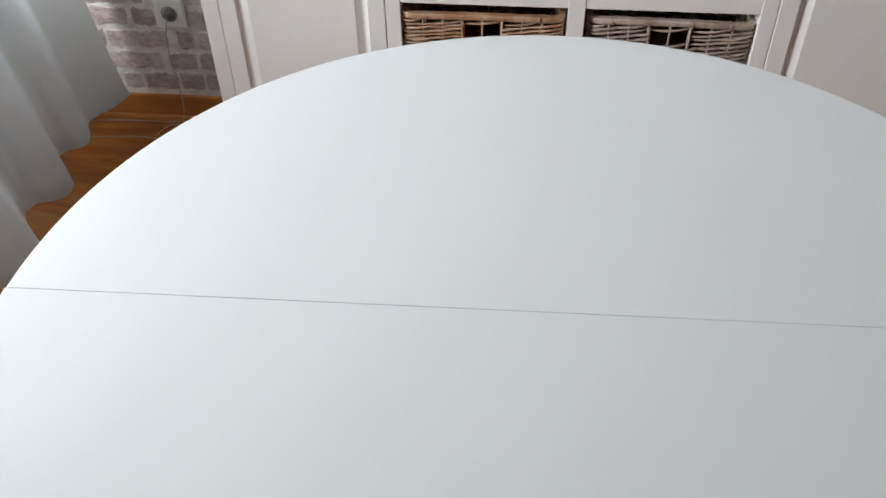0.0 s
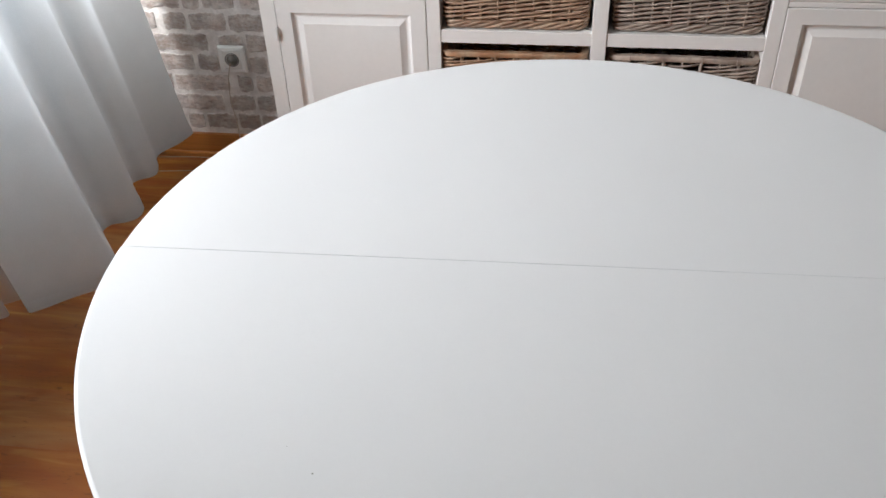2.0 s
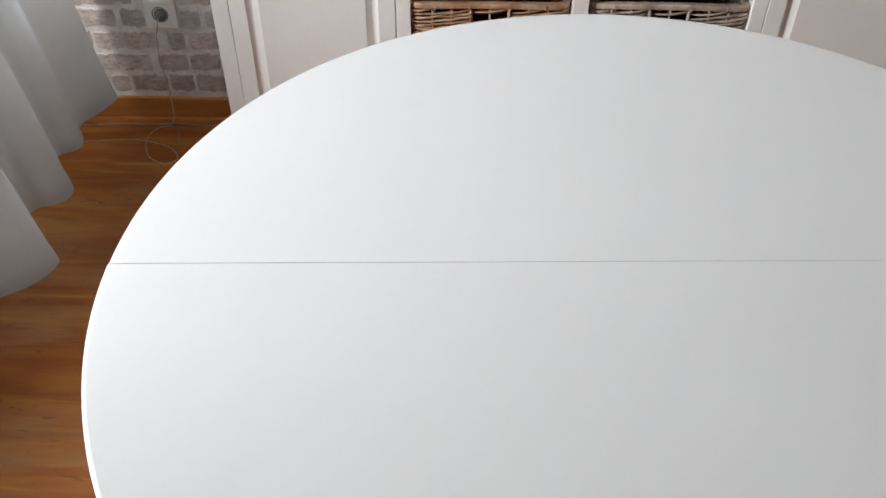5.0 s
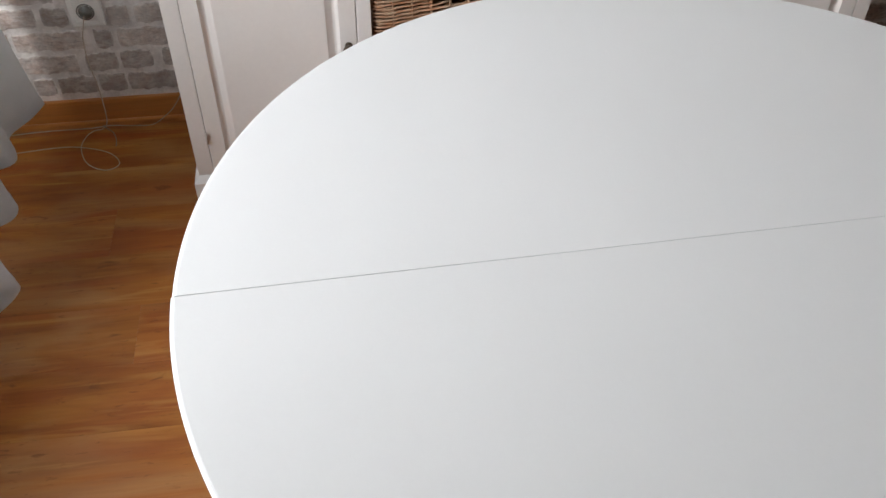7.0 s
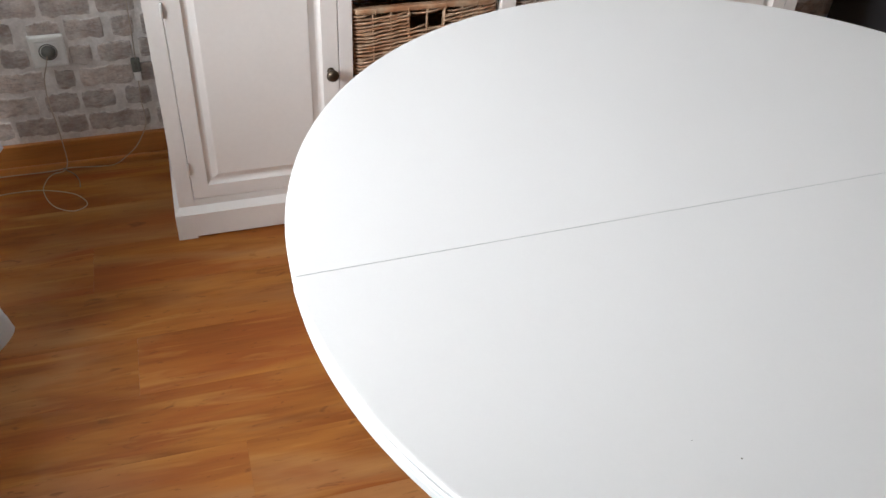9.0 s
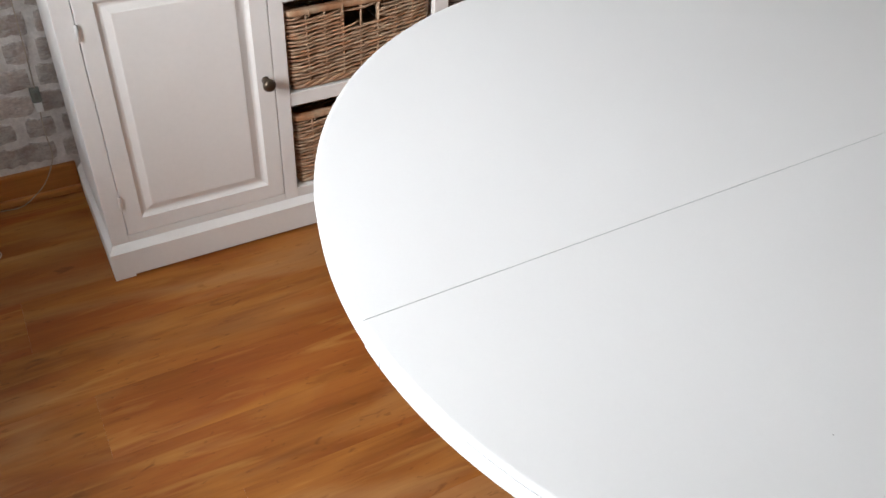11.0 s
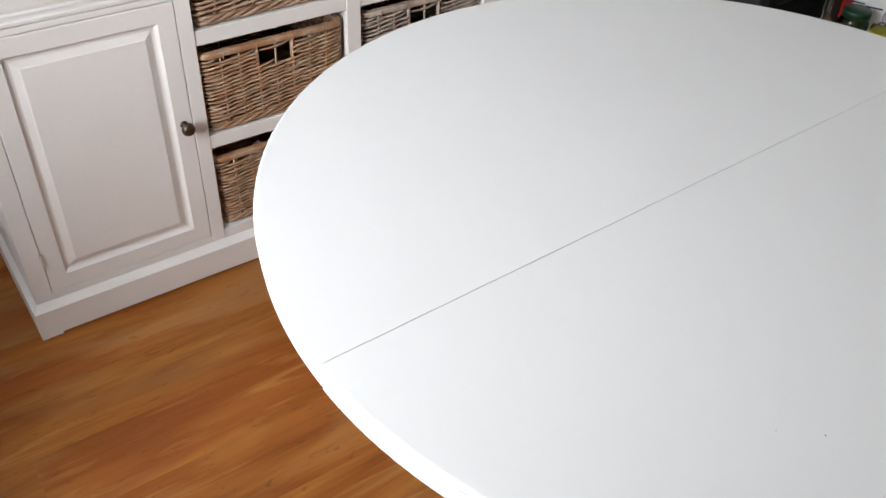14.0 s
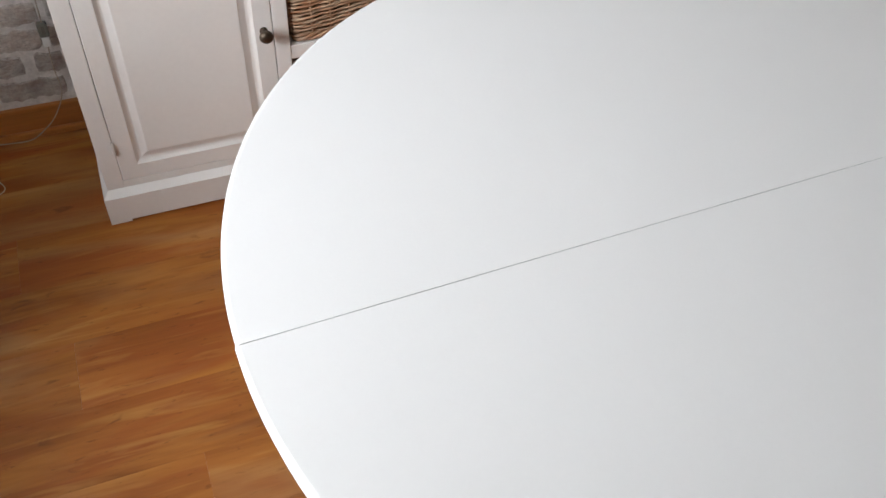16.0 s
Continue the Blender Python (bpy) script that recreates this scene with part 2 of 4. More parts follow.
M_WHITECAP = material("white_cap", (0.75, 0.75, 0.73), 0.4, spread=0.05, scale=60)
M_REDLABEL = material("red_label", (0.42, 0.02, 0.025), 0.45, spread=0.10, scale=40)
M_YELLOW = material("yellow_label", (0.44, 0.40, 0.05), 0.45, spread=0.12, scale=40)
M_PACK = material("white_pack", (0.72, 0.72, 0.73), 0.5, spread=0.05, scale=14, bump=0.3, bump_scale=40)
M_NAVY = material("navy_print", (0.015, 0.05, 0.28), 0.5, spread=0.06, scale=40)
M_INK = material("dark_print", (0.03, 0.03, 0.04), 0.5, spread=0.1, scale=60)
M_REDBOX = material("red_box", (0.12, 0.016, 0.009), 0.5, spread=0.1, scale=20)
M_PLATE = material("glazed_plate", (0.78, 0.78, 0.77), 0.18, spread=0.02, scale=10)
M_BENCH = material("bench_board", (0.30, 0.20, 0.13), 0.55, spread=0.2, scale=2, stretch=(1, 14, 1), fine=0.1, fine_scale=20)
M_BEECH = material("beech", (0.78, 0.62, 0.49), 0.5, spread=0.10, scale=3, stretch=(1, 1, 12), fine=0.05, fine_scale=30)
M_LIQUID = glass("amber_bottle", (0.55, 0.40, 0.22))


# ---- mesh helpers ----
def add_box(bm, x0, x1, y0, y1, z0, z1, bevel=0.0, segments=2):
    made = bmesh.ops.create_cube(bm, size=1.0)["verts"]
    for v in made:
        v.co = Vector((x0 + (v.co.x + 0.5) * (x1 - x0), y0 + (v.co.y + 0.5) * (y1 - y0), z0 + (v.co.z + 0.5) * (z1 - z0)))
    if bevel:
        edges = list({e for v in made for e in v.link_edges})
        bmesh.ops.bevel(bm, geom=edges, offset=bevel, segments=segments, profile=0.6, affect="EDGES", clamp_overlap=True)


def box_mesh(*args, **kw):
    bm = bmesh.new()
    add_box(bm, *args, **kw)
    return bm


def lathe(bm, profile, sides=24, centre=(0, 0, 0), axis="z"):
    """Turns (radius, height) pairs round an axis; a radius of 0 closes the end."""
    rings = []
    for r, h in profile:
        ring = []
        for i in range(sides if r > 1e-6 else 1):
            a = 2 * math.pi * i / sides
            p = Vector((r * math.cos(a), r * math.sin(a), h))
            if axis == "y":
                p = Vector((p.x, -h, p.y))
            ring.append(bm.verts.new(p + Vector(centre)))
        rings.append(ring)
    for a, b in zip(rings, rings[1:]):
        for i in range(max(len(a), len(b))):
            j = (i + 1) % max(len(a), len(b))
            vs = [a[i % len(a)], a[j % len(a)], b[j % len(b)], b[i % len(b)]]
            vs = list(dict.fromkeys(vs))
            if len(vs) > 2:
                bm.faces.new(vs)
    bmesh.ops.recalc_face_normals(bm, faces=bm.faces)


def tube(bm, points, radius, sides=6, closed=False):
    """A round rod along points; radius is a number or one a point."""
    pts = [Vector(p) for p in points]
    count = len(pts)
    rings, prev = [], None
    for i, p in enumerate(pts):
        a = pts[(i - 1) % count] if closed or i else pts[0]
        b = pts[(i + 1) % count] if closed or i < count - 1 else pts[-1]
        d = (b - a).normalized()
        ref = Vector((0, 0, 1)) if abs(d.z) < 0.9 else Vector((0, 1, 0))
        u = d.cross(ref).normalized()
        w = u.cross(d)
        r = radius[i] if isinstance(radius, (list, tuple)) else radius
        rings.append([bm.verts.new(p + r * (math.cos(2 * math.pi * k / sides) * u + math.sin(2 * math.pi * k / sides) * w)) for k in range(sides)])
    span = count if closed else count - 1
    for i in range(span):
        a, b = rings[i], rings[(i + 1) % count]
        for k in range(sides):
            bm.faces.new((a[k], a[(k + 1) % sides], b[(k + 1) % sides], b[k]))
    if not closed:
        bm.faces.new(rings[0][::-1]), bm.faces.new(rings[-1])


def spline(points, steps=8, closed=False):
    """Points of a smooth curve through the given ones."""
    pts = [Vector(p) for p in points]
    out, count = [], len(pts)
    for i in range(count if closed else count - 1):
        p0 = pts[(i - 1) % count] if closed or i else pts[0]
        p1, p2 = pts[i], pts[(i + 1) % count]
        p3 = pts[(i + 2) % count] if closed or i + 2 < count else pts[-1]
        for s in range(steps):
            t = s / steps
            out.append(0.5 * ((2 * p1) + (p2 - p0) * t + (2 * p0 - 5 * p1 + 4 * p2 - p3) * t * t + (3 * p1 - p0 - 3 * p2 + p3) * t ** 3))
    if not closed:
        out.append(pts[-1])
    return out


def finish(bm, name, mat, smooth=False):
    me = bpy.data.meshes.new(name)
    bm.normal_update()
    bm.to_mesh(me)
    bm.free()
    me.materials.append(mat)
    if smooth:
        for p in me.polygons:
            p.use_smooth = True
    return me


def part(name, bm, mat, parent, label="", smooth=False, at=None):
    """One mesh object under a thing or under a part."""
    ob = new(name, finish(bm, name, mat, smooth))
    ob.parent = parent
    if at is not None:
        ob.matrix_basis = at
    return tagged(ob, label)


def thing(name, label, category, at=None, group="", kind=""):
    ob = new(name)
    ob.empty_display_size = 0.05
    if at is not None:
        ob.matrix_basis = at
    return tagged(ob, label, category, group, kind)


def solid(name, bm, mat, label="", category="", kind="", group="", smooth=False, at=None):
    ob = new(name, finish(bm, name, mat, smooth))
    if at is not None:
        ob.matrix_basis = at
    return tagged(ob, label, category, group, kind)


def panel_front(bm, w, h, t, rings, chamfer=0.0015):
    """A framed front: nested rectangles at (inset, depth) from the face at y = 0, closed behind at y = t. Origin at the lower left."""
    loops = []
    for inset, depth in [(0, t), (0, chamfer), (chamfer, 0)] + rings:
        loops.append([bm.verts.new((x, depth, z)) for x, z in ((inset, inset), (w - inset, inset), (w - inset, h - inset), (inset, h - inset))])
    for a, b in zip(loops, loops[1:]):
        for i in range(4):
            bm.faces.new((a[i], a[(i + 1) % 4], b[(i + 1) % 4], b[i]))
    bm.faces.new(loops[-1])
    bm.faces.new(loops[0][::-1])
    bmesh.ops.recalc_face_normals(bm, faces=bm.faces)


# ---- room shell ----
def wall(name, x0, x1, y0, y1, z0, z1, mat, label):
    return solid(name, box_mesh(x0, x1, y0, y1, z0, z1), mat, label, "wall", "structure")


T = 0.18
wall_north = wall("wall_north", LEFT_X - T, RIGHT_X + T, WALL_Y, WALL_Y + T, 0, CEILING_Z, M_MORTAR, "pale lime-mortared wall faced with weathered grey-brown brick slips")
wall("wall_east", RIGHT_X, RIGHT_X + T, REAR_Y, WALL_Y, 0, CEILING_Z, M_WALL, "plain warm cream painted wall")
wall("wall_south", LEFT_X - T, RIGHT_X + T, REAR_Y - T, REAR_Y, 0, CEILING_Z, M_WALL, "plain warm cream painted wall")
bm = bmesh.new()
add_box(bm, LEFT_X - T, LEFT_X, REAR_Y, WIN[0], 0, CEILING_Z)
add_box(bm, LEFT_X - T, LEFT_X, WIN[1], WALL_Y, 0, CEILING_Z)
add_box(bm, LEFT_X - T, LEFT_X, WIN[0], WIN[1], 0, WIN[2])
add_box(bm, LEFT_X - T, LEFT_X, WIN[0], WIN[1], WIN[3], CEILING_Z)
solid("wall_west", bm, M_WALL, "cream painted wall with a wide window behind curtains", "wall", "structure")
solid("ceiling", box_mesh(LEFT_X - T, RIGHT_X + T, REAR_Y - T, WALL_Y + T, CEILING_Z, CEILING_Z + 0.15), M_CEIL, "plain white ceiling", "ceiling", "structure")
floor = solid("floor", box_mesh(LEFT_X - T, RIGHT_X + T, REAR_Y - T, WALL_Y + T, -0.12, -0.0045), M_GAP,
              "orange-brown wood laminate boards with streaky grain and knots", "floor", "structure")

window = thing("window_1", "wide white-framed window partly covered by curtains", "window", kind="structure")
bm = bmesh.new()
fx0, fx1 = LEFT_X - 0.085, LEFT_X - 0.025
add_box(bm, fx0, fx1, WIN[0], WIN[1], WIN[2], WIN[2] + 0.05, 0.004)
add_box(bm, fx0, fx1, WIN[0], WIN[1], WIN[3] - 0.05, WIN[3], 0.004)
for y in (WIN[0], (WIN[0] + WIN[1]) / 2 - 0.03, WIN[1] - 0.05):
    add_box(bm, fx0, fx1, y, y + 0.05, WIN[2] + 0.05, WIN[3] - 0.05, 0.004)
part("window_frame", bm, M_SOCKET, window)
part("window_sill", box_mesh(LEFT_X - 0.02, LEFT_X + 0.13, WIN[0] - 0.04, WIN[1] + 0.04, WIN[2] - 0.03, WIN[2], 0.006), M_SOCKET, window)

# unseen white panel added above the brick facing, brightens the far table top's reflection
solid("wall_panel", box_mesh(LEFT_X, RIGHT_X, WALL_Y - 0.006, WALL_Y, 1.06, CEILING_Z), M_CEIL, "unseen white upper wall panel, added to brighten the table's reflections", "wall", "structure")

# skirting along the brick wall, with a thin bead at its foot
for name, x0, x1 in (("baseboard_1", LEFT_X, 0.0), ("baseboard_2", 1.64, 2.05)):
    bm = bmesh.new()
    add_box(bm, x0, x1, WALL_Y - 0.014, WALL_Y, 0, 0.079, 0.003)
    add_box(bm, x0, x1, WALL_Y - 0.028, WALL_Y - 0.014, 0, 0.018, 0.005)
    solid(name, bm, M_SKIRT, "orange-brown wooden skirting board with a small bead", "skirting", "structure")


# ---- sideboard ----
SB_W, SB_D = 1.63, 0.355
BX0, BX1 = 0.012, 1.618
DOOR_L, DOOR_R = (0.050, 0.413), (1.217, 1.580)
OPEN = ((0.446, 0.797), (0.832, 1.184))
ROWS = ((0.612, 0.836), (0.368, 0.580), (0.113, 0.336))
TOP_Z = 0.875


def sideboard():
    sb = thing("sideboard", "white painted country sideboard with panelled doors and basket cubbies", "sideboard")
    bm = bmesh.new()
    add_box(bm, 0.0, SB_W, -0.015, 0.004, 0.006, 0.073, 0.0)
    for x0, x1 in ((0.0, 0.045), (SB_W - 0.045, SB_W)):
        add_box(bm, x0, x1, -0.0148, 0.0038, 0.0, 0.006, 0.0)
    add_box(bm, 0.0, 0.018, 0.004, SB_D, 0.0, 0.073, 0.0)
    add_box(bm, SB_W - 0.018, SB_W, 0.004, SB_D, 0.0, 0.073, 0.0)
    part("plinth", bm, M_PAINT, sb)
    # sloping lip on top of the plinth
    bm = bmesh.new()
    ring = [((0.0, -0.015), (0.012, 0.0)), ((SB_W, -0.015), (SB_W - 0.012, 0.0)), ((SB_W, SB_D), (SB_W - 0.012, SB_D)), ((0.0, SB_D), (0.012, SB_D))]
    for (a, b), (c, d) in ((ring[3], ring[0]), (ring[0], ring[1]), (ring[1], ring[2])):
        vs = [bm.verts.new((*a, 0.073)), bm.verts.new((*c, 0.073)), bm.verts.new((*d, 0.088)), bm.verts.new((*b, 0.088)),
              bm.verts.new((*b, 0.073)), bm.verts.new((*d, 0.073))]
        bm.faces.new(vs[:4]), bm.faces.new((vs[3], vs[2], vs[5], vs[4]))
        bm.faces.new((vs[0], vs[3], vs[4])), bm.faces.new((vs[1], vs[5], vs[2]))
    bmesh.ops.recalc_face_normals(bm, faces=bm.faces)
    part("plinth_moulding", bm, M_PAINT, sb)
    b = 0.0015
    for x0, x1 in ((BX0, BX0 + 0.02), (BX1 - 0.02, BX1)):
        part("side_panel", box_mesh(x0, x1, 0.018, SB_D, 0.073, TOP_Z - 0.03, b), M_PAINT, sb)
    part("back_panel", box_mesh(BX0 + 0.02, BX1 - 0.02, SB_D - 0.012, SB_D - 0.002, 0.09, TOP_Z - 0.03), M_PAINT, sb)
    part("bottom_board", box_mesh(BX0 + 0.02, BX1 - 0.02, 0.018, SB_D - 0.012, 0.09, ROWS[2][0]), M_PAINT, sb)
    # face frame
    for x0, x1 in ((BX0, DOOR_L[0] - 0.0015), (DOOR_L[1] + 0.0015, OPEN[0][0]), (OPEN[0][1], OPEN[1][0]), (OPEN[1][1], DOOR_R[0] - 0.0015), (DOOR_R[1] + 0.0015, BX1)):
        part("stile", box_mesh(x0, x1, 0.0, 0.018, 0.085, TOP_Z - 0.03, b), M_PAINT, sb)
    for x0, x1 in (DOOR_L, DOOR_R):
        part("rail", box_mesh(x0 - 0.0015, x1 + 0.0015, 0.001, 0.018, 0.085, 0.106, b), M_PAINT, sb)
        part("rail", box_mesh(x0 - 0.0015, x1 + 0.0015, 0.001, 0.018, 0.6855, 0.698, b), M_PAINT, sb)
        part("rail", box_mesh(x0 - 0.0015, x1 + 0.0015, 0.001, 0.018, 0.826, TOP_Z - 0.03, b), M_PAINT, sb)
    for x0, x1 in OPEN:
        part("shelf", box_mesh(x0, x1, 0.002, SB_D - 0.012, ROWS[1][1], ROWS[0][0], b), M_PAINT, sb)
        part("shelf", box_mesh(x0, x1, 0.002, SB_D - 0.012, ROWS[2][1], ROWS[1][0], b), M_PAINT, sb)
        part("rail", box_mesh(x0, x1, 0.001, 0.018, ROWS[0][1], TOP_Z - 0.03, b), M_PAINT, sb)
        part("rail", box_mesh(x0, x1, 0.001, 0.018, 0.085, ROWS[2][0], b), M_PAINT, sb)
    for x0, x1 in ((DOOR_L[1] + 0.006, OPEN[0][0]), (OPEN[0][1] + 0.006, OPEN[1][0] - 0.006), (OPEN[1][1], DOOR_R[0] - 0.006)):
        part("divider", box_mesh(x0, x1, 0.018, SB_D - 0.012, 0.113, TOP_Z - 0.03), M_PAINT, sb)
    part("top_board", box_mesh(-0.012, SB_W + 0.012, -0.03, SB_D, TOP_Z - 0.03, TOP_Z, 0.006, segments=3), M_PAINT, sb)
    mould = [(0.037, 0.0), (0.0385, 0.0022), (0.042, 0.0055), (0.045, 0.0072), (0.049, 0.0076), (0.0505, 0.0074), (0.063, 0.0026), (0.0645, 0.0014), (0.067, 0.0012)]
    for (x0, x1), hand in ((DOOR_L, 1), (DOOR_R, -1)):
        bm = bmesh.new()
        panel_front(bm, x1 - x0, 0.685 - 0.106 - 0.003, 0.018, mould)
        door = part("door", bm, M_PAINT, sb, at=pose(x0, -0.0005, 0.1075))
        kx = (0.394 - x0) if hand > 0 else (1.63 - 0.394 - x0)
        bm = bmesh.new()
        lathe(bm, [(0.0085, -0.001), (0.0085, 0.002), (0.005, 0.004), (0.0045, 0.012), (0.009, 0.016), (0.0135, 0.021), (0.0145, 0.026), (0.012, 0.031), (0.006, 0.034), (0, 0.0345)], 20, axis="y")
        part("knob", bm, M_BRONZE, door, "round aged bronze knob", True, pose(kx, 0, 0.416 - 0.1075))
        hx = -0.001 if hand > 0 else x1 - x0 + 0.001
        for hz in (0.594, 0.198):
            bm = bmesh.new()
            lathe(bm, [(0.0, -0.018), (0.0026, -0.017), (0.0040, -0.0145), (0.0040, 0.0145), (0.0026, 0.017), (0, 0.018)], 10, (hx, -0.004, hz - 0.1075))
            part("hinge", bm, M_HINGE, door, "small painted butt hinge", True)
        # drawer above the door
        bm = bmesh.new()
        panel_front(bm, x1 - x0, 0.826 - 0.698 - 0.003, 0.018, [(0.007, 0), (0.009, 0.004), (0.014, 0.005), (0.016, 0.002), (0.020, 0.002), (0.023, 0.005), (0.030, 0.003)])
        drawer = part("drawer", bm, M_PAINT, sb, at=pose(x0, -0.0005, 0.6995))
        bm = bmesh.new()
        rings = []
        for j in range(7):
            v = j / 6 * math.pi / 2
            rings.append([bm.verts.new((0.047 * math.cos(a) * math.cos(v * 0.9), -0.024 * math.sin(v) - 0.0005, 0.030 * math.sin(a) * math.cos(v * 0.55)))
                          for a in [math.pi * k / 12 for k in range(13)]])
        for a, c in zip(rings, rings[1:]):
            for k in range(12):
                bm.faces.new((a[k], a[k + 1], c[k + 1], c[k]))
        bm.faces.new(rings[-1])
        part("cup_handle", bm, M_IRON, drawer, "black iron cup pull", True, pose(0.18, 0, 0.055))
    return sb


sideboard()


# ---- wicker baskets ----
BW, BD, BH = 0.334, 0.315, 0.188


def loop_at(s, w, d, r):
    """Point and outward way on a rounded rectangle, s from 0 to 1, starting at the middle of the front."""
    runs = [w / 2 - r, math.pi * r / 2, d - 2 * r, math.pi * r / 2, w - 2 * r, math.pi * r / 2, d - 2 * r, math.pi * r / 2, w / 2 - r]
    p = (s % 1.0) * sum(runs)
    x, y, a = 0.0, 0.0, 0.0
    for i, run in enumerate(runs):
        q = min(p, run)
        if i % 2 == 0:
            x, y = x + q * math.cos(a), y + q * math.sin(a)
        else:
            cx, cy = x - r * math.sin(a), y + r * math.cos(a)
            a += q / r
            x, y = cx + r * math.sin(a), cy - r * math.cos(a)
        p -= q
        if p <= 1e-9:
            break
    return Vector((x, y, 0)), Vector((math.sin(a), -math.cos(a), 0))


def basket(mat, label, seed, row, thick):
    """Origin at the middle of the front's foot; y runs to the back."""
    rnd = random.Random(seed)
    b = thing("wicker_basket", label, "basket", group="sideboard baskets")
    stakes = 30
    gap = 1 / 30     # half-width of the hand hole, as a share of the loop
    z_lo, z_hi = 0.026, BH - 0.015

    def at(s, z, out):
        k = 0.955 + 0.045 * z / BH
        p, n = loop_at(s, BW * k, BD * k, 0.018)
        return Vector((p.x + n.x * out, p.y + n.y * out + (1 - k) * BD * 0.2, z))

    for i in range(stakes):
        s = i / stakes
        bm = bmesh.new()
        tube(bm, [at(s, z, 0.0058) for z in (0.023, BH * 0.33, BH * 0.66, BH - 0.006)], 0.0024, 5)
        part("stake", bm, mat, b, smooth=True)
    # each rod rises from behind one stake, over the next, to behind the third; the rows above take the other stakes
    rows = int((z_hi - z_lo) / row)
    for j in range(rows):
        z = z_lo + (j + 0.5) * row
        hole = BH * 0.70 < z < BH * 0.88
        pts, radii = [], []
        for i in range(j % 2, stakes, 2):
            mid = (i + rnd.uniform(-0.12, 0.12)) / stakes
            if hole and (mid < gap or mid > 1 - gap):
                continue
            lift, bow = row * rnd.uniform(0.8, 1.4), 0.0044 * rnd.uniform(0.8, 1.2)
            drop, fat = rnd.uniform(-0.0014, 0.0014), thick * rnd.uniform(0.80, 1.14)
            for k in range(9):
                u = -1 + k / 4
                q = mid + 1.04 * u / stakes
                if hole:
                    q = min(max(q, gap), 1 - gap)
                pts.append(at(q, z + drop + lift * u, 0.0035 + bow * (0.9 - 2.1 * u * u)))
                radii.append(fat * (1 - 0.22 * abs(u)))
        bm = bmesh.new()
        tube(bm, pts, radii, 5, closed=not hole)
        part("weaver", bm, mat, b, smooth=True)
    # flat split-cane rim with small tacks, and the twisted foot
    bm = bmesh.new()
    section = [(0.0075, -0.0062), (0.0088, -0.003), (0.0090, 0.003), (0.0075, 0.0062), (-0.0050, 0.0062), (-0.0062, 0.0), (-0.0050, -0.0062)]
    rings = []
    for i in range(96):
        q = i / 96
        up = 0.0016 * math.sin(2 * math.pi * 2 * q + seed) + rnd.uniform(-0.0003, 0.0003)
        rings.append([bm.verts.new(at(q, BH - 0.0065 + up + dz, out)) for out, dz in section])
    for i in range(96):
        a, c = rings[i], rings[(i + 1) % 96]
        for k in range(len(section)):
            m = (k + 1) % len(section)
            bm.faces.new((a[k], a[m], c[m], c[k]))
    bmesh.ops.recalc_face_normals(bm, faces=bm.faces)
    part("rim", bm, mat, b, "flat split cane rim")
    for q in (0.965, 0.035, 0.905, 0.095):
        bm = bmesh.new()
        tube(bm, [at(q, BH - 0.0155, 0.0075), at(q, BH - 0.012, 0.0100), at(q, BH - 0.002, 0.0100), at(q, BH + 0.0012, 0.0070)], 0.0014, 5)
        part("binding", bm, mat, b, smooth=True)
    for strand in range(4):
        pts = []
        for i in range(120):
            q = i / 120
            a = 2 * math.pi * (q * 9 + strand / 4)
            pts.append(at(q, 0.0125 + 0.0075 * math.sin(a) + 0.0008 * math.sin(40 * q + strand), 0.0036 * math.cos(a) + 0.001))
        bm = bmesh.new()
        tube(bm, pts, 0.0042, 6, closed=True)
        part("foot_twist", bm, mat, b, smooth=True)
    # hand-hole lips and the woven bottom
    for s in (gap, 1 - gap):
        bm = bmesh.new()
        tube(bm, [at(s, z, 0.001) for z in (BH * 0.64, BH * 0.78, BH * 0.92)], 0.0042, 6)
        part("hand_hole_edge", bm, mat, b, smooth=True)
    part("bottom", box_mesh(-BW / 2 + 0.018, BW / 2 - 0.018, 0.018, BD - 0.014, 0.004, 0.010, 0.002), mat, b)
    return b


kinds = {
    "tan": basket(M_WICKER, "tan wicker basket with a hand hole, in a sideboard cubby", 3, 0.0052, 0.0033),
    "grey": basket(M_WICKER_GREY, "greyish brown wicker basket with a hand hole, in a sideboard cubby", 8, 0.0050, 0.0032),
    "honey": basket(M_WICKER_RED, "honey brown wicker basket with a hand hole, in a sideboard cubby", 15, 0.0044, 0.0027),
}
placed = {}
for col, row, kind, dx, dy, turn in ((0, 0, "tan", 0.0, 0.012, 0.6), (1, 0, "grey", 0.002, 0.014, -0.8), (0, 1, "honey", -0.002, 0.010, 1.0),
                                     (1, 1, "grey", 0.003, 0.013, -1.2), (0, 2, "honey", 0.0, 0.014, 0.5), (1, 2, "grey", 0.0, 0.012, 0.0)):
    x = sum(OPEN[col]) / 2 + dx
    m = pose(x, dy, ROWS[row][0] + 0.0005, 0, 0, turn)
    if kind in placed:
        copy_thing(kinds[kind], m)
    else:
        kinds[kind].matrix_basis = m
        placed[kind] = True


# ---- round table ----
TABLE_C, TABLE_R, TABLE_Z, TABLE_TURN, SEAM = (0.7675, -1.0342), 0.6098, 0.75, 1.48, 0.0072


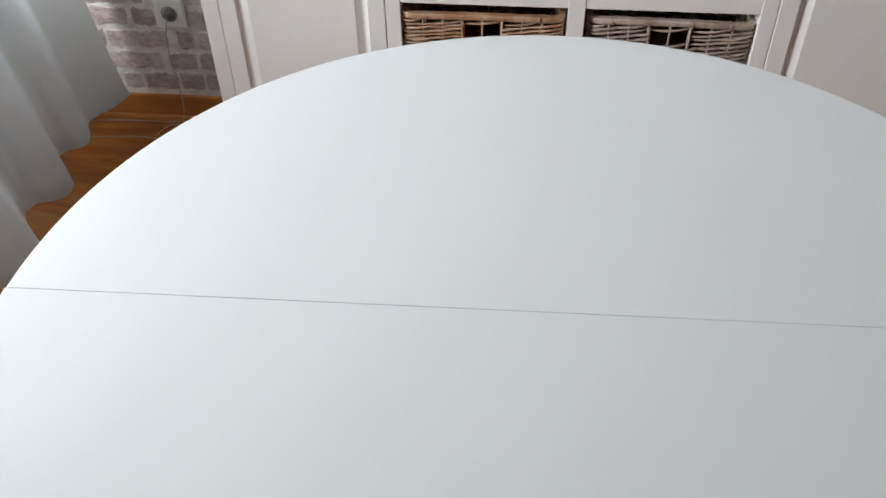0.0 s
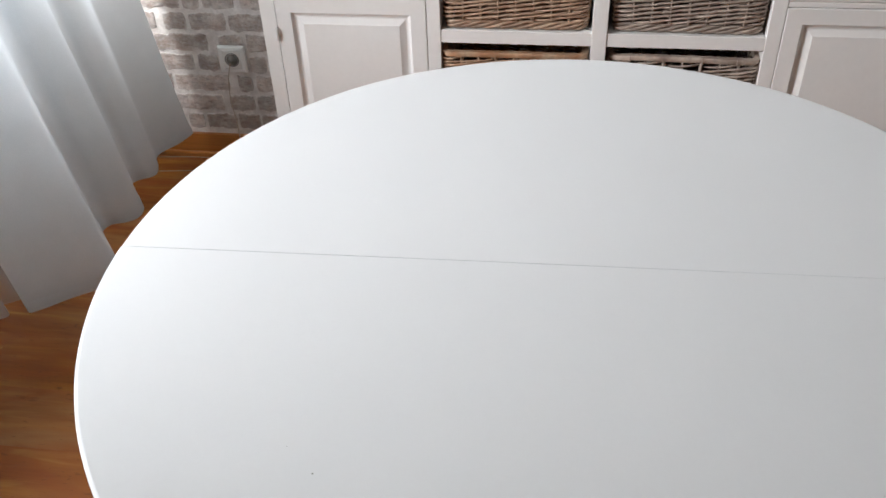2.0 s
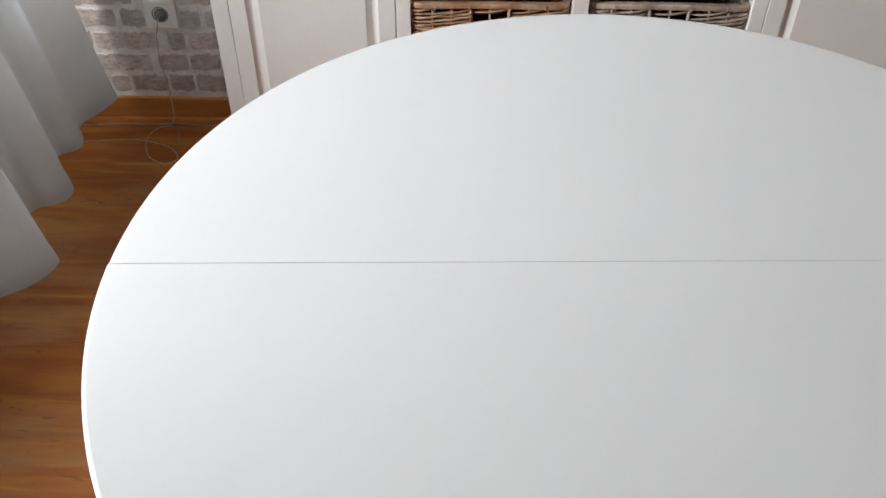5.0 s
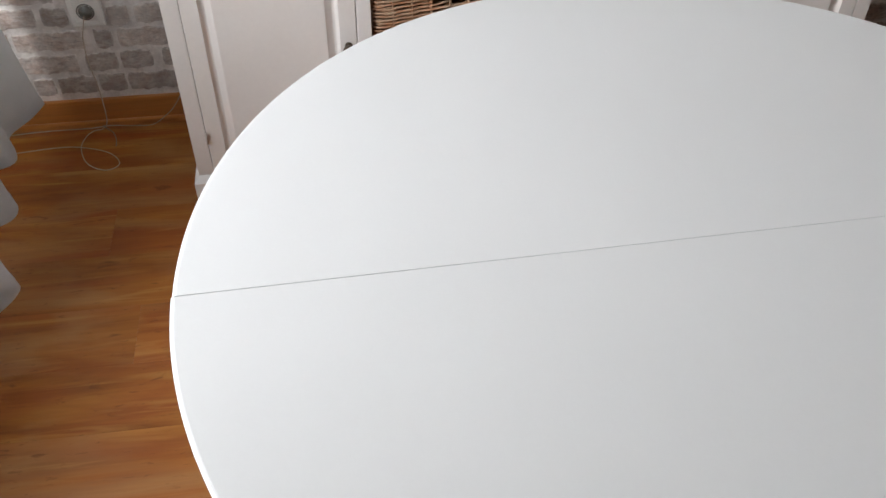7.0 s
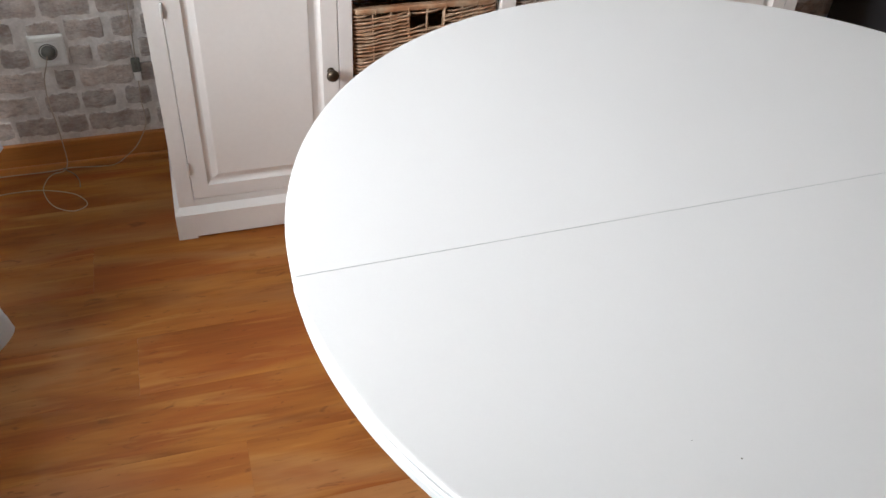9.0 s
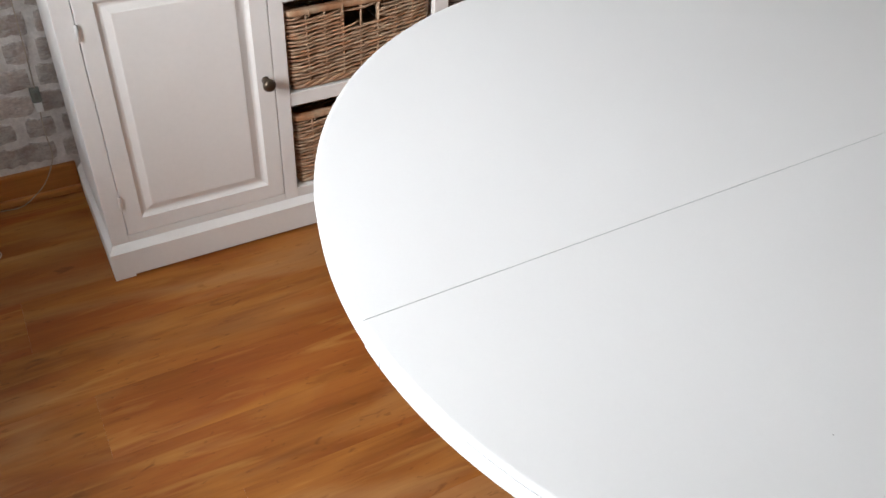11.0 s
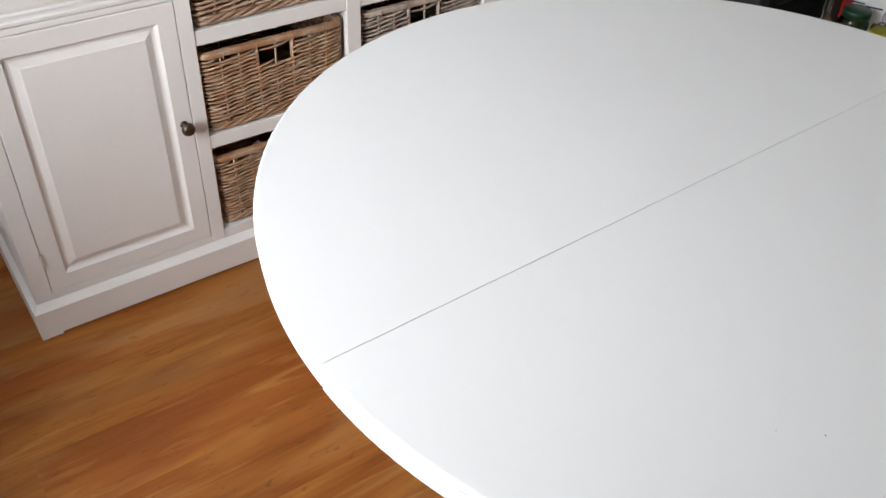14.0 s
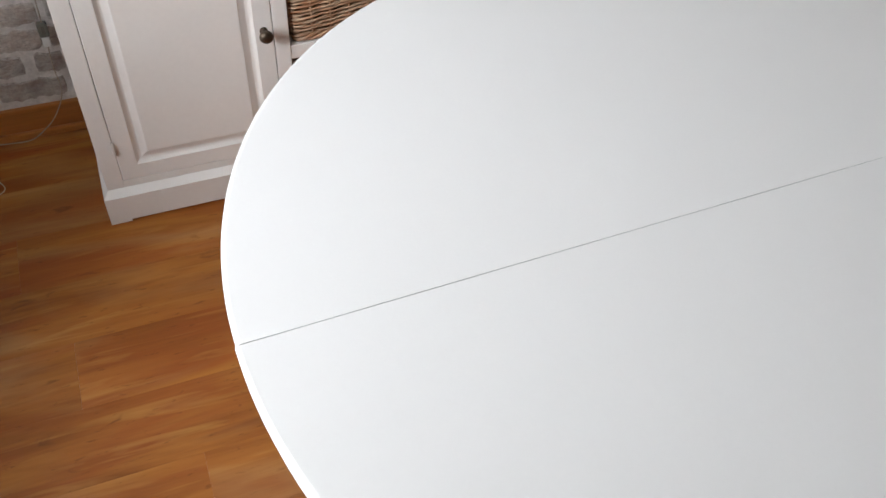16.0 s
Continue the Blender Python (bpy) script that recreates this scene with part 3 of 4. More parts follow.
def dining_table():
    tb = thing("dining_table", "round white lacquered dining table with a split top", "table", pose(TABLE_C[0], TABLE_C[1], 0, 0, 0, TABLE_TURN))
    # rim section from the top inwards to the underside: (radius from the edge, height from the top)
    rim = [(-0.0050, 0.0), (-0.0022, -0.0006), (-0.0006, -0.0020), (0.0, -0.0045), (-0.0008, -0.0080), (-0.0030, -0.0092), (-0.0115, -0.0096), (-0.0115, -0.0128),
           (-0.0030, -0.0134), (-0.0012, -0.0150), (-0.0010, -0.0195), (-0.0030, -0.0212), (-0.0140, -0.0220)]
    for side in (1, -1):
        bm = bmesh.new()
        n = 96
        near_gap, far_gap = 0.00045, 0.00018
        loops = []
        for dr, dz in rim:
            ring = []
            for i in range(n + 1):
                r = TABLE_R + dr
                a0, a1 = math.asin((side * SEAM + far_gap) / r), math.pi - math.asin((side * SEAM + near_gap) / r)
                a = a0 + (a1 - a0) * i / n
                ring.append(bm.verts.new((r * math.cos(a) - (0.0012 if side < 0 else 0.0), side * r * math.sin(a), TABLE_Z + dz)))
            loops.append(ring)
        for a, c in zip(loops, loops[1:]):
            for i in range(n):
                bm.faces.new((a[i], a[i + 1], c[i + 1], c[i]))
        bm.faces.new(loops[0])
        bm.faces.new(loops[-1])
        bm.faces.new([r[0] for r in loops] + [r[-1] for r in loops][::-1])
        bmesh.ops.recalc_face_normals(bm, faces=bm.faces)
        half = part("tabletop_half", bm, M_TABLE, tb)
        # side faces take the darkened lacquer so the lit rim stays below white
        half.data.materials.append(M_EDGE_DIMMED)
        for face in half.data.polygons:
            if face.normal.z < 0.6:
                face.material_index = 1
    bm = bmesh.new()
    lathe(bm, [(0.0, TABLE_Z - 0.100), (0.40, TABLE_Z - 0.100), (0.42, TABLE_Z - 0.096), (0.42, TABLE_Z - 0.026), (0.40, TABLE_Z - 0.0221), (0, TABLE_Z - 0.0221)], 64)
    part("apron", bm, M_TABLE, tb, smooth=False)
    # fascia strips under the edge, deeper on one half, with a joint beside the seam
    fascia = [(-0.0140, -0.0222), (-0.0130, -0.0246), (-0.0036, -0.0252), (-0.0026, -0.0262), (-0.0026, -0.0362), (-0.0050, -0.0382), (-0.0250, -0.0380), (-0.0250, -0.0222)]
    for a0, a1, drop in ((0.8, 179.3, 0.8), (179.45, 182.45, 1.0), (182.60, 354.0, 1.0), (354.15, 360.4, 1.0)):
        bm = bmesh.new()
        rings = []
        steps = max(2, int((a1 - a0) / 2))
        for i in range(steps + 1):
            a = radians(a0 + (a1 - a0) * i / steps)
            rings.append([bm.verts.new(((TABLE_R + dr) * math.cos(a), (TABLE_R + dr) * math.sin(a), TABLE_Z - 0.0222 + (dz + 0.0222) * drop)) for dr, dz in fascia])
        for p, q in zip(rings, rings[1:]):
            for k in range(len(fascia)):
                m = (k + 1) % len(fascia)
                bm.faces.new((p[k], p[m], q[m], q[k]))
        bm.faces.new(rings[0]), bm.faces.new(rings[-1])
        bmesh.ops.recalc_face_normals(bm, faces=bm.faces)
        # same darkened lacquer as the rim
        part("fascia", bm, M_EDGE_DIMMED, tb)
    bm = bmesh.new()
    lathe(bm, [(0.0, 0.05), (0.07, 0.05), (0.085, 0.09), (0.07, 0.14), (0.055, 0.2), (0.06, 0.35), (0.075, 0.5), (0.06, 0.58), (0.10, TABLE_Z - 0.102), (0, TABLE_Z - 0.102)], 32)
    part("column", bm, M_TABLE, tb, smooth=True)
    for k in range(4):
        bm = bmesh.new()
        pts = [(0.05, 0, 0.10), (0.16, 0, 0.085), (0.26, 0, 0.045), (0.33, 0, 0.022)]
        tube(bm, spline(pts, 4), [0.032 - 0.0009 * i for i in range(13)], 10)
        part("foot", bm, M_TABLE, tb, smooth=True, at=pose(0, 0, 0, 0, 0, 45 + 90 * k))
    # tiny marks in the lacquer
    for x, y, r in ((0.504, -1.376, 0.0011), (0.470, -1.345, 0.0006)):
        bm = bmesh.new()
        lathe(bm, [(0, 0.0), (r, 0.0), (r * 0.6, 0.0005), (0, 0.0006)], 8, (x - TABLE_C[0], y - TABLE_C[1], TABLE_Z - 0.0001))
        part("mark", bm, M_SOCKETWELL, tb, "tiny grey speck")
    return tb


dining_table()


# ---- curtains ----
def curtain_sheet(hem, z0, z1, drift, squeeze, middle, steps, rows, seed, upto=1.0, proud=0.0):
    """A hanging cloth with the folds of its hem; it gathers and shifts with height."""
    bm = bmesh.new()
    base = spline([(x, y, 0) for x, y in hem], steps)
    grid = []
    for j in range(rows + 1):
        v = upto * j / rows
        line = []
        for i, p in enumerate(base):
            k = 1 - (1 - squeeze) * v ** 0.8
            x = middle + (p.x - middle) * k + drift * v
            y = p.y + 0.010 * math.sin(3.1 * v + 0.35 * i) * v * (1 - v)
            z = z0 + (z1 - z0) * v
            if j == 0:
                z += 0.0022 * math.sin(i * 0.43 + seed)
            w = 0.006 * noise.noise(Vector((p.x * 9, p.y * 9, z * 2.2 + seed)))
            line.append(bm.verts.new((x + w + proud, y + w * 0.7, z)))
        grid.append(line)
    for a, c in zip(grid, grid[1:]):
        for i in range(len(a) - 1):
            bm.faces.new((a[i], a[i + 1], c[i + 1], c[i]))
    return bm


hem_line = [(-0.400, 0.338), (-0.425, 0.276), (-0.458, 0.212), (-0.463, 0.183), (-0.439, 0.146), (-0.428, 0.108), (-0.441, 0.075), (-0.477, 0.058), (-0.478, 0.026), (-0.430, -0.020), (-0.390, -0.068),
            (-0.386, -0.106), (-0.416, -0.142), (-0.456, -0.162), (-0.457, -0.202), (-0.403, -0.276), (-0.344, -0.326), (-0.336, -0.362), (-0.376, -0.424), (-0.430, -0.470), (-0.492, -0.515)]
cu = thing("curtain", "long white opaque curtain hanging in deep folds above the floor", "curtain")
part("cloth", curtain_sheet(hem_line, 0.100, 2.36, -0.33, 0.55, -0.43, 7, 40, 2.0), M_CURTAIN, cu, smooth=True)
part("hem", curtain_sheet(hem_line, 0.0995, 2.36, -0.33, 0.55, -0.43, 7, 3, 2.0, 0.0125, 0.0022), M_CURTAIN, cu, smooth=True)
sheer_hem = []
for i in range(68):
    sheer_hem.append((-0.585 + 0.026 * math.sin(i * 1.45) + 0.006 * math.sin(i * 0.7), -0.06 - 0.014 * i))
sh = thing("sheer_curtain", "pale blue-grey sheer curtain in fine narrow folds", "curtain")
part("cloth", curtain_sheet(sheer_hem, 0.070, 2.36, -0.27, 0.8, -0.585, 5, 20, 5.0), M_SHEER, sh, smooth=True)
rod = thing("curtain_rod", "white curtain rod above the window", "curtain rod")
bm = bmesh.new()
tube(bm, [(-0.765, -2.95, 2.375), (-0.765, 0.35, 2.375)], 0.014, 12)
part("pole", bm, M_SOCKET, rod, smooth=True)
for y in (-2.85, 0.30):
    part("bracket", box_mesh(LEFT_X, -0.75, y - 0.012, y + 0.012, 2.35, 2.364, 0.003), M_SOCKET, rod)


# ---- socket and cables ----
SX, SZ = -0.2395, 0.340
so = thing("wall_socket", "white square power socket with a plug on the brick wall", "socket", pose(SX, WALL_Y - 0.006, SZ))
bm = bmesh.new()
panel_front(bm, 0.081, 0.083, 0.011, [(0.004, -0.001), (0.013, -0.001), (0.0135, 0.0015), (0.0145, 0.0015), (0.015, -0.001)], 0.003)
part("frame", bm, M_SOCKET, so, at=pose(-0.0405, -0.011, -0.0415))
bm = bmesh.new()
lathe(bm, [(0.0215, -0.0005), (0.0215, 0.0022), (0.0195, 0.0022), (0.0188, -0.0002), (0, -0.0002)], 28, axis="y")
part("well", bm, M_SOCKETWELL, so, "grey round socket well", True, pose(0, -0.0115, 0))
bm = bmesh.new()
lathe(bm, [(0.0172, 0.0), (0.0172, 0.0030), (0.0150, 0.0062), (0.0085, 0.0078), (0.0080, 0.0105), (0, 0.0110)], 24, axis="y")
part("plug", bm, M_SOCKETWELL, so, "small grey plug", True, pose(0.001, -0.0118, 0.0))

YC = WALL_Y - 0.013


def cable(points, radius, label, mat=M_CABLE):
    bm = bmesh.new()
    tube(bm, spline(points, 10), radius, 7)
    return solid("power_cable", bm, mat, label, "cable", smooth=True)


cable([(SX - 0.003, YC - 0.016, SZ - 0.006), (SX - 0.012, YC - 0.016, SZ - 0.034), (-0.266, YC, 0.263), (-0.270, YC, 0.202), (-0.266, YC, 0.139), (-0.264, YC - 0.002, 0.081), (-0.262, YC - 0.022, 0.028), (-0.276, 0.345, 0.005),
       (-0.300, 0.338, 0.004), (-0.317, 0.312, 0.004), (-0.323, 0.262, 0.004), (-0.297, 0.193, 0.004), (-0.248, 0.160, 0.004), (-0.215, 0.183, 0.004), (-0.247, 0.232, 0.005), (-0.322, 0.259, 0.0095),
       (-0.392, 0.272, 0.004), (-0.485, 0.262, 0.004), (-0.62, 0.25, 0.004)], 0.0014, "pale thin power cable looped on the floor below the socket")
cable([(-0.036, YC, 0.74), (-0.036, YC, 0.483), (-0.041, YC, 0.296), (-0.047, YC, 0.185), (-0.045, YC - 0.001, 0.127), (-0.053, YC - 0.004, 0.092), (-0.078, YC - 0.018, 0.055), (-0.104, YC - 0.024, 0.032), (-0.145, 0.346, 0.006), (-0.200, 0.350, 0.004),
       (-0.258, 0.352, 0.008), (-0.316, 0.351, 0.004), (-0.45, 0.350, 0.004), (-0.64, 0.33, 0.004)], 0.0013, "pale thin power cable hanging beside the sideboard")
cable([(-0.275, 0.347, 0.013), (-0.262, 0.338, 0.006), (-0.247, 0.322, 0.004), (-0.236, 0.292, 0.004), (-0.233, 0.262, 0.004)], 0.0012, "short dark cable end lying on the floor boards", M_CONNECTOR)
sw = thing("cable_switch", "small dark inline switch with a white end on a hanging cable", "switch", pose(-0.043, YC, 0.270))
part("body", box_mesh(-0.011, 0.011, -0.008, 0.008, -0.006, 0.030, 0.004), M_CONNECTOR, sw)
part("rocker", box_mesh(-0.004, 0.004, -0.011, -0.008, 0.004, 0.022, 0.001), M_SOCKETWELL, sw)
part("end_cap", box_mesh(-0.0085, 0.0085, -0.007, 0.007, -0.032, -0.006, 0.003), M_SOCKET, sw, "white plastic end")

# ---- kitchen side ----
FX0, FY0 = 2.06, -0.185
fr = thing("refrigerator", "tall dark grey refrigerator with a plain side panel", "refrigerator")
part("body", box_mesh(FX0, FX0 + 0.60, FY0, WALL_Y - 0.03, 0.0, 0.86, 0.004), M_DARK, fr)
part("door", box_mesh(FX0 + 0.003, FX0 + 0.597, FY0 - 0.03, FY0 - 0.003, 0.09, 0.855, 0.004), M_BLACKGLASS, fr)
# two thin dark steel bars modelled in place of faint reflections on the front
part("handle", box_mesh(FX0 + 0.04, FX0 + 0.56, FY0 - 0.052, FY0 - 0.03, 0.472, 0.480, 0.002), M_DARKSTEEL, fr)
part("trim", box_mesh(FX0 + 0.003, FX0 + 0.597, FY0 - 0.0345, FY0 - 0.0302, 0.388, 0.392, 0.001), M_DARKSTEEL, fr)


# low bench with a steel post, carrying the kitchen clutter
BZ = 0.29
bench = thing("low_bench", "low brown board bench with a round steel post", "bench")
part("board", box_mesh(2.145, 2.78, -1.00, -0.25, BZ - 0.025, BZ, 0.004), M_BENCH, bench)
for x, y in ((2.20, -0.30), (2.72, -0.30), (2.20, -0.95), (2.72, -0.95)):
    bm = bmesh.new()
    lathe(bm, [(0, 0), (0.018, 0), (0.018, BZ - 0.026), (0, BZ - 0.026)], 20, (x, y, 0))
    part("leg", bm, M_STEEL, bench, smooth=True)
bm = bmesh.new()
lathe(bm, [(0, 0), (0.034, 0), (0.034, 0.010), (0.0225, 0.014), (0.0225, 0.855), (0.018, 0.86), (0, 0.86)], 32, (2.120, -0.585, 0))
part("post", bm, M_DARKSTEEL, bench, "round brushed steel post", True)


def bottle(x, y, z, h, r, mat, cap, band, label):
    ob = thing("bottle", label, "bottle", pose(x, y, z, 0, 0, 20))
    bm = bmesh.new()
    lathe(bm, [(0, 0.002), (r * 0.8, 0.0), (r, 0.012), (r, h * 0.28), (r * 0.93, h * 0.33), (r, h * 0.38), (r, h * 0.62), (r * 0.88, h * 0.74), (r * 0.5, h * 0.85), (0.014, h * 0.89), (0.014, h * 0.96), (0, h * 0.96)], 28)
    part("body", bm, mat, ob, smooth=True)
    bm = bmesh.new()
    lathe(bm, [(0, h * 0.90), (0.0165, h * 0.90), (0.0165, h * 0.992), (0.015, h), (0, h)], 20)
    part("cap", bm, cap, ob, "screw cap", True)
    if band:
        bm = bmesh.new()
        rings = []
        for dz in (h * 0.40, h * 0.72):
            k = 1.0 if dz < h * 0.63 else 0.93
            rings.append([bm.verts.new(((r * k + 0.001) * math.cos(a), (r * k + 0.001) * math.sin(a), dz)) for a in [radians(200 + 8 * i) for i in range(14)]])
        for i in range(13):
            bm.faces.new((rings[0][i], rings[0][i + 1], rings[1][i + 1], rings[1][i]))
        part("paper_band", bm, band, ob, "red printed band", True)
    return ob


bottle(2.25, -0.318, BZ, 0.208, 0.038, M_PET, M_GREENCAP, M_REDLABEL, "clear plastic bottle with a green cap and red band")
bottle(2.42, -0.345, BZ, 0.238, 0.043, M_LIQUID, M_WHITECAP, None, "amber plastic bottle with a white cap")
jar = thing("jar", "dark green preserve jar with a green lid", "jar", pose(2.20, -0.405, BZ))
bm = bmesh.new()
lathe(bm, [(0, 0.002), (0.036, 0), (0.041, 0.008), (0.041, 0.104), (0.034, 0.118), (0, 0.118)], 26)
part("body", bm, M_JARGLASS, jar, smooth=True)
bm = bmesh.new()
lathe(bm, [(0, 0.115), (0.039, 0.115), (0.039, 0.132), (0.037, 0.135), (0, 0.135)], 26)
part("lid", bm, M_GREENCAP, jar, "green twist lid", True)
can = thing("jar", "small clear jar with a yellow wrapper", "jar", pose(2.18, -0.496, BZ))
bm = bmesh.new()
lathe(bm, [(0, 0), (0.025, 0), (0.027, 0.003), (0.027, 0.118), (0.024, 0.130), (0, 0.131)], 24)
part("body", bm, M_PET, can, smooth=True)
bm = bmesh.new()
lathe(bm, [(0.0275, 0.050), (0.0278, 0.051), (0.0278, 0.112), (0.0275, 0.113)], 24)
part("wrapper", bm, M_YELLOW, can, "yellow paper wrapper", True)
pk = thing("paper_pack", "white paper pack with a blue mark and dark script", "pack", pose(2.30, -0.372, BZ, 0, 0, -63))
bm = bmesh.new()
add_box(bm, -0.061, 0.061, -0.034, 0.034, 0, 0.196, 0.006)
for v in bm.verts:
    if v.co.z > 0.18:
        v.co.z += 0.006 * math.sin(v.co.x * 60 + 1) - 0.16 * v.co.x
        v.co.y *= 0.75
part("body", bm, M_PACK, pk)
part("mark", box_mesh(-0.026, -0.003, -0.0365, -0.0345, 0.160, 0.188), M_NAVY, pk, "blue square mark")
part("print_bar", box_mesh(-0.026, 0.000, -0.0362, -0.0345, 0.153, 0.156), M_REDLABEL, pk, "red printed line")
for x0, x1, z in ((-0.046, -0.024, 0.136), (-0.040, -0.004, 0.126), (0.000, 0.046, 0.120)):
    part("print_bar", box_mesh(x0, x1, -0.0362, -0.0345, z, z + 0.004), M_INK, pk, "dark line of script")
bm = bmesh.new()
lathe(bm, [(0, 0.002), (0.06, 0.0), (0.075, 0.004), (0.118, 0.016), (0.120, 0.0185), (0.116, 0.019), (0.075, 0.008), (0, 0.006)], 40)
dish = finish(bm, "dish", M_PLATE, True)
for k in range(15):
    pl = thing("plate", "white glazed plate in a stack", "plate", pose(2.588, -0.362, BZ + 0.0105 * k), group="stack of plates")
    ob = new("dish", dish)
    ob.parent = pl
bw = thing("steel_bowl", "shiny steel bowl propped up on its side", "bowl", pose(2.452, -0.548, BZ + 0.118, 62, 0, 128))
bm = bmesh.new()
lathe(bm, [(0, -0.055), (0.045, -0.054), (0.085, -0.036), (0.108, -0.004), (0.114, 0.0), (0.114, 0.003), (0.106, 0.0), (0.082, -0.033), (0.044, -0.050), (0, -0.051)], 48)
part("shell", bm, M_STEEL, bw, smooth=True)
bm = bmesh.new()
lathe(bm, [(0.0445, -0.0545), (0.048, -0.060), (0.046, -0.060), (0.0425, -0.0545)], 40)
part("foot_ring", bm, M_STEEL, bw, smooth=True)
bm = bmesh.new()
bmesh.ops.create_icosphere(bm, subdivisions=4, radius=1.0)
for v in bm.verts:
    k = 1 + 0.30 * noise.noise(v.co * 2.1 + Vector((4, 1, 7))) + 0.22 * noise.noise(v.co * 5.5) + 0.10 * noise.noise(v.co * 13)
    v.co = Vector((v.co.x * 0.044 * k, v.co.y * 0.030 * k, max(v.co.z * 0.088 * k, -0.078)))
bmesh.ops.recalc_face_normals(bm, faces=bm.faces)
solid("foil_bag", bm, M_FOIL, "crumpled silvery food bag standing beside a paper pack", "bag", at=pose(2.318, -0.470, BZ + 0.078, 0, 0, -50))
rb = thing("carton", "small red food carton with a blue panel", "carton", pose(2.225, -0.567, BZ, 0, 0, -60))
part("body", box_mesh(-0.026, 0.026, -0.02, 0.02, 0, 0.128, 0.002), M_REDBOX, rb)
part("print_panel", box_mesh(0.006, 0.024, -0.022, -0.0205, 0.095, 0.112), M_NAVY, rb, "blue printed panel")
bk = thing("bucket", "blue plastic bucket with a pale grey grip", "bucket", pose(2.364, -0.697, BZ))
bm = bmesh.new()
lathe(bm, [(0, 0.004), (0.112, 0.0), (0.118, 0.006), (0.138, 0.210), (0.142, 0.211), (0.143, 0.220), (0.137, 0.222), (0.133, 0.210), (0.113, 0.010), (0, 0.008)], 48)
part("shell", bm, M_BLUE, bk, smooth=True)
bm = bmesh.new()
tube(bm, spline([(-0.092, 0.098, 0.196), (-0.110, 0.106, 0.194), (-0.128, 0.112, 0.191), (-0.142, 0.116, 0.189)], 5), [0.010] * 14 + [0.006, 0.003], 10)
part("grip", bm, M_GRIP, bk, "pale grey plastic grip", True)
# made-up cupboard block, stands in for the bright beige far wall behind the bucket
cb = thing("cupboard", "added pale beech block standing in for the bright beige far wall", "cupboard")
part("body", box_mesh(3.42, RIGHT_X - 0.01, -0.95, 0.33, 0.0, 0.80, 0.004), M_BEECH, cb)
for y0, y1 in ((-0.94, -0.315), (-0.31, 0.32)):
    part("door", box_mesh(3.402, 3.419, y0, y1, 0.06, 0.78, 0.003), M_BEECH, cb)

# crumpled bag showing through a hand hole
bm = bmesh.new()
bmesh.ops.create_icosphere(bm, subdivisions=3, radius=1.0)
for v in bm.verts:
    k = 1 + 0.35 * noise.noise(v.co * 2.6) + 0.14 * noise.noise(v.co * 7)
    v.co = Vector((v.co.x * 0.036 * k, v.co.y * 0.045 * k, v.co.z * 0.070 * k))
bmesh.ops.recalc_face_normals(bm, faces=bm.faces)
solid("plastic_bag", bm, M_PACK, "crumpled white plastic bag inside a wicker basket", "bag", at=pose(0.600, 0.072, ROWS[2][0] + 0.076))

# ---- floor boards ----
PITCH, LENGTH = 0.166, 1.20
JOINT = {0: 0.083, 2: -0.11, 4: -0.20, 1: 0.62, 3: -0.72, 5: 0.55, 6: -0.55}
board_mesh = {}


def board(x0, x1, y0, y1):
    key = (round(x1 - x0, 3), round(y1 - y0, 3))
    if key not in board_mesh:
        g = 0.00012
        bm = box_mesh(-key[0] / 2 + g, key[0] / 2 - g, -key[1] / 2 + g, key[1] / 2 - g, -0.008, 0.0)
        board_mesh[key] = finish(bm, "board", M_FLOOR)
    ob = new("floor_board", board_mesh[key])
    ob.parent = floor
    ob.location = ((x0 + x1) / 2, (y0 + y1) / 2, 0)


rows_of = range(-18, 8)
for k in rows_of:
    y0 = -0.826 + PITCH * k
    y1 = min(y0 + PITCH, WALL_Y)
    if y1 - y0 < 0.02 or y1 < REAR_Y:
        continue
    first = JOINT.get(k, random.Random(k + 50).uniform(0, LENGTH))
    x = first - LENGTH * math.ceil((first - LEFT_X) / LENGTH)
    while x < RIGHT_X:
        a, c = max(x, LEFT_X), min(x + LENGTH, RIGHT_X)
        if c - a > 0.01:
            board(a, c, max(y0, REAR_Y), y1)
        x += LENGTH

# ---- brick slips ----
BRICK_H, COURSE, FIRST = 0.052, 0.0653, 0.124
KNOWN = {0: [(-0.427, -0.372), (-0.366, -0.264), (-0.260, -0.191), (-0.186, -0.032)], 1: [(-0.460, -0.297), (-0.282, -0.197), (-0.192, -0.108), (-0.084, -0.02)],
         2: [(-0.471, -0.449), (-0.440, -0.268), (-0.243, -0.192), (-0.184, -0.053)], 3: [(-0.476, -0.366), (-0.354, -0.290), (-0.194, -0.142), (-0.130, -0.044)],
         4: [(-0.480, -0.310), (-0.278, -0.203), (-0.194, -0.103), (-0.084, -0.03)], 5: [(-0.494, -0.459), (-0.435, -0.365), (-0.357, -0.242), (-0.236, -0.123), (-0.110, -0.02)],
         6: [(-0.491, -0.374), (-0.366, -0.313), (-0.304, -0.209), (-0.191, -0.122), (-0.108, -0.03)]}
brick_mesh = {}


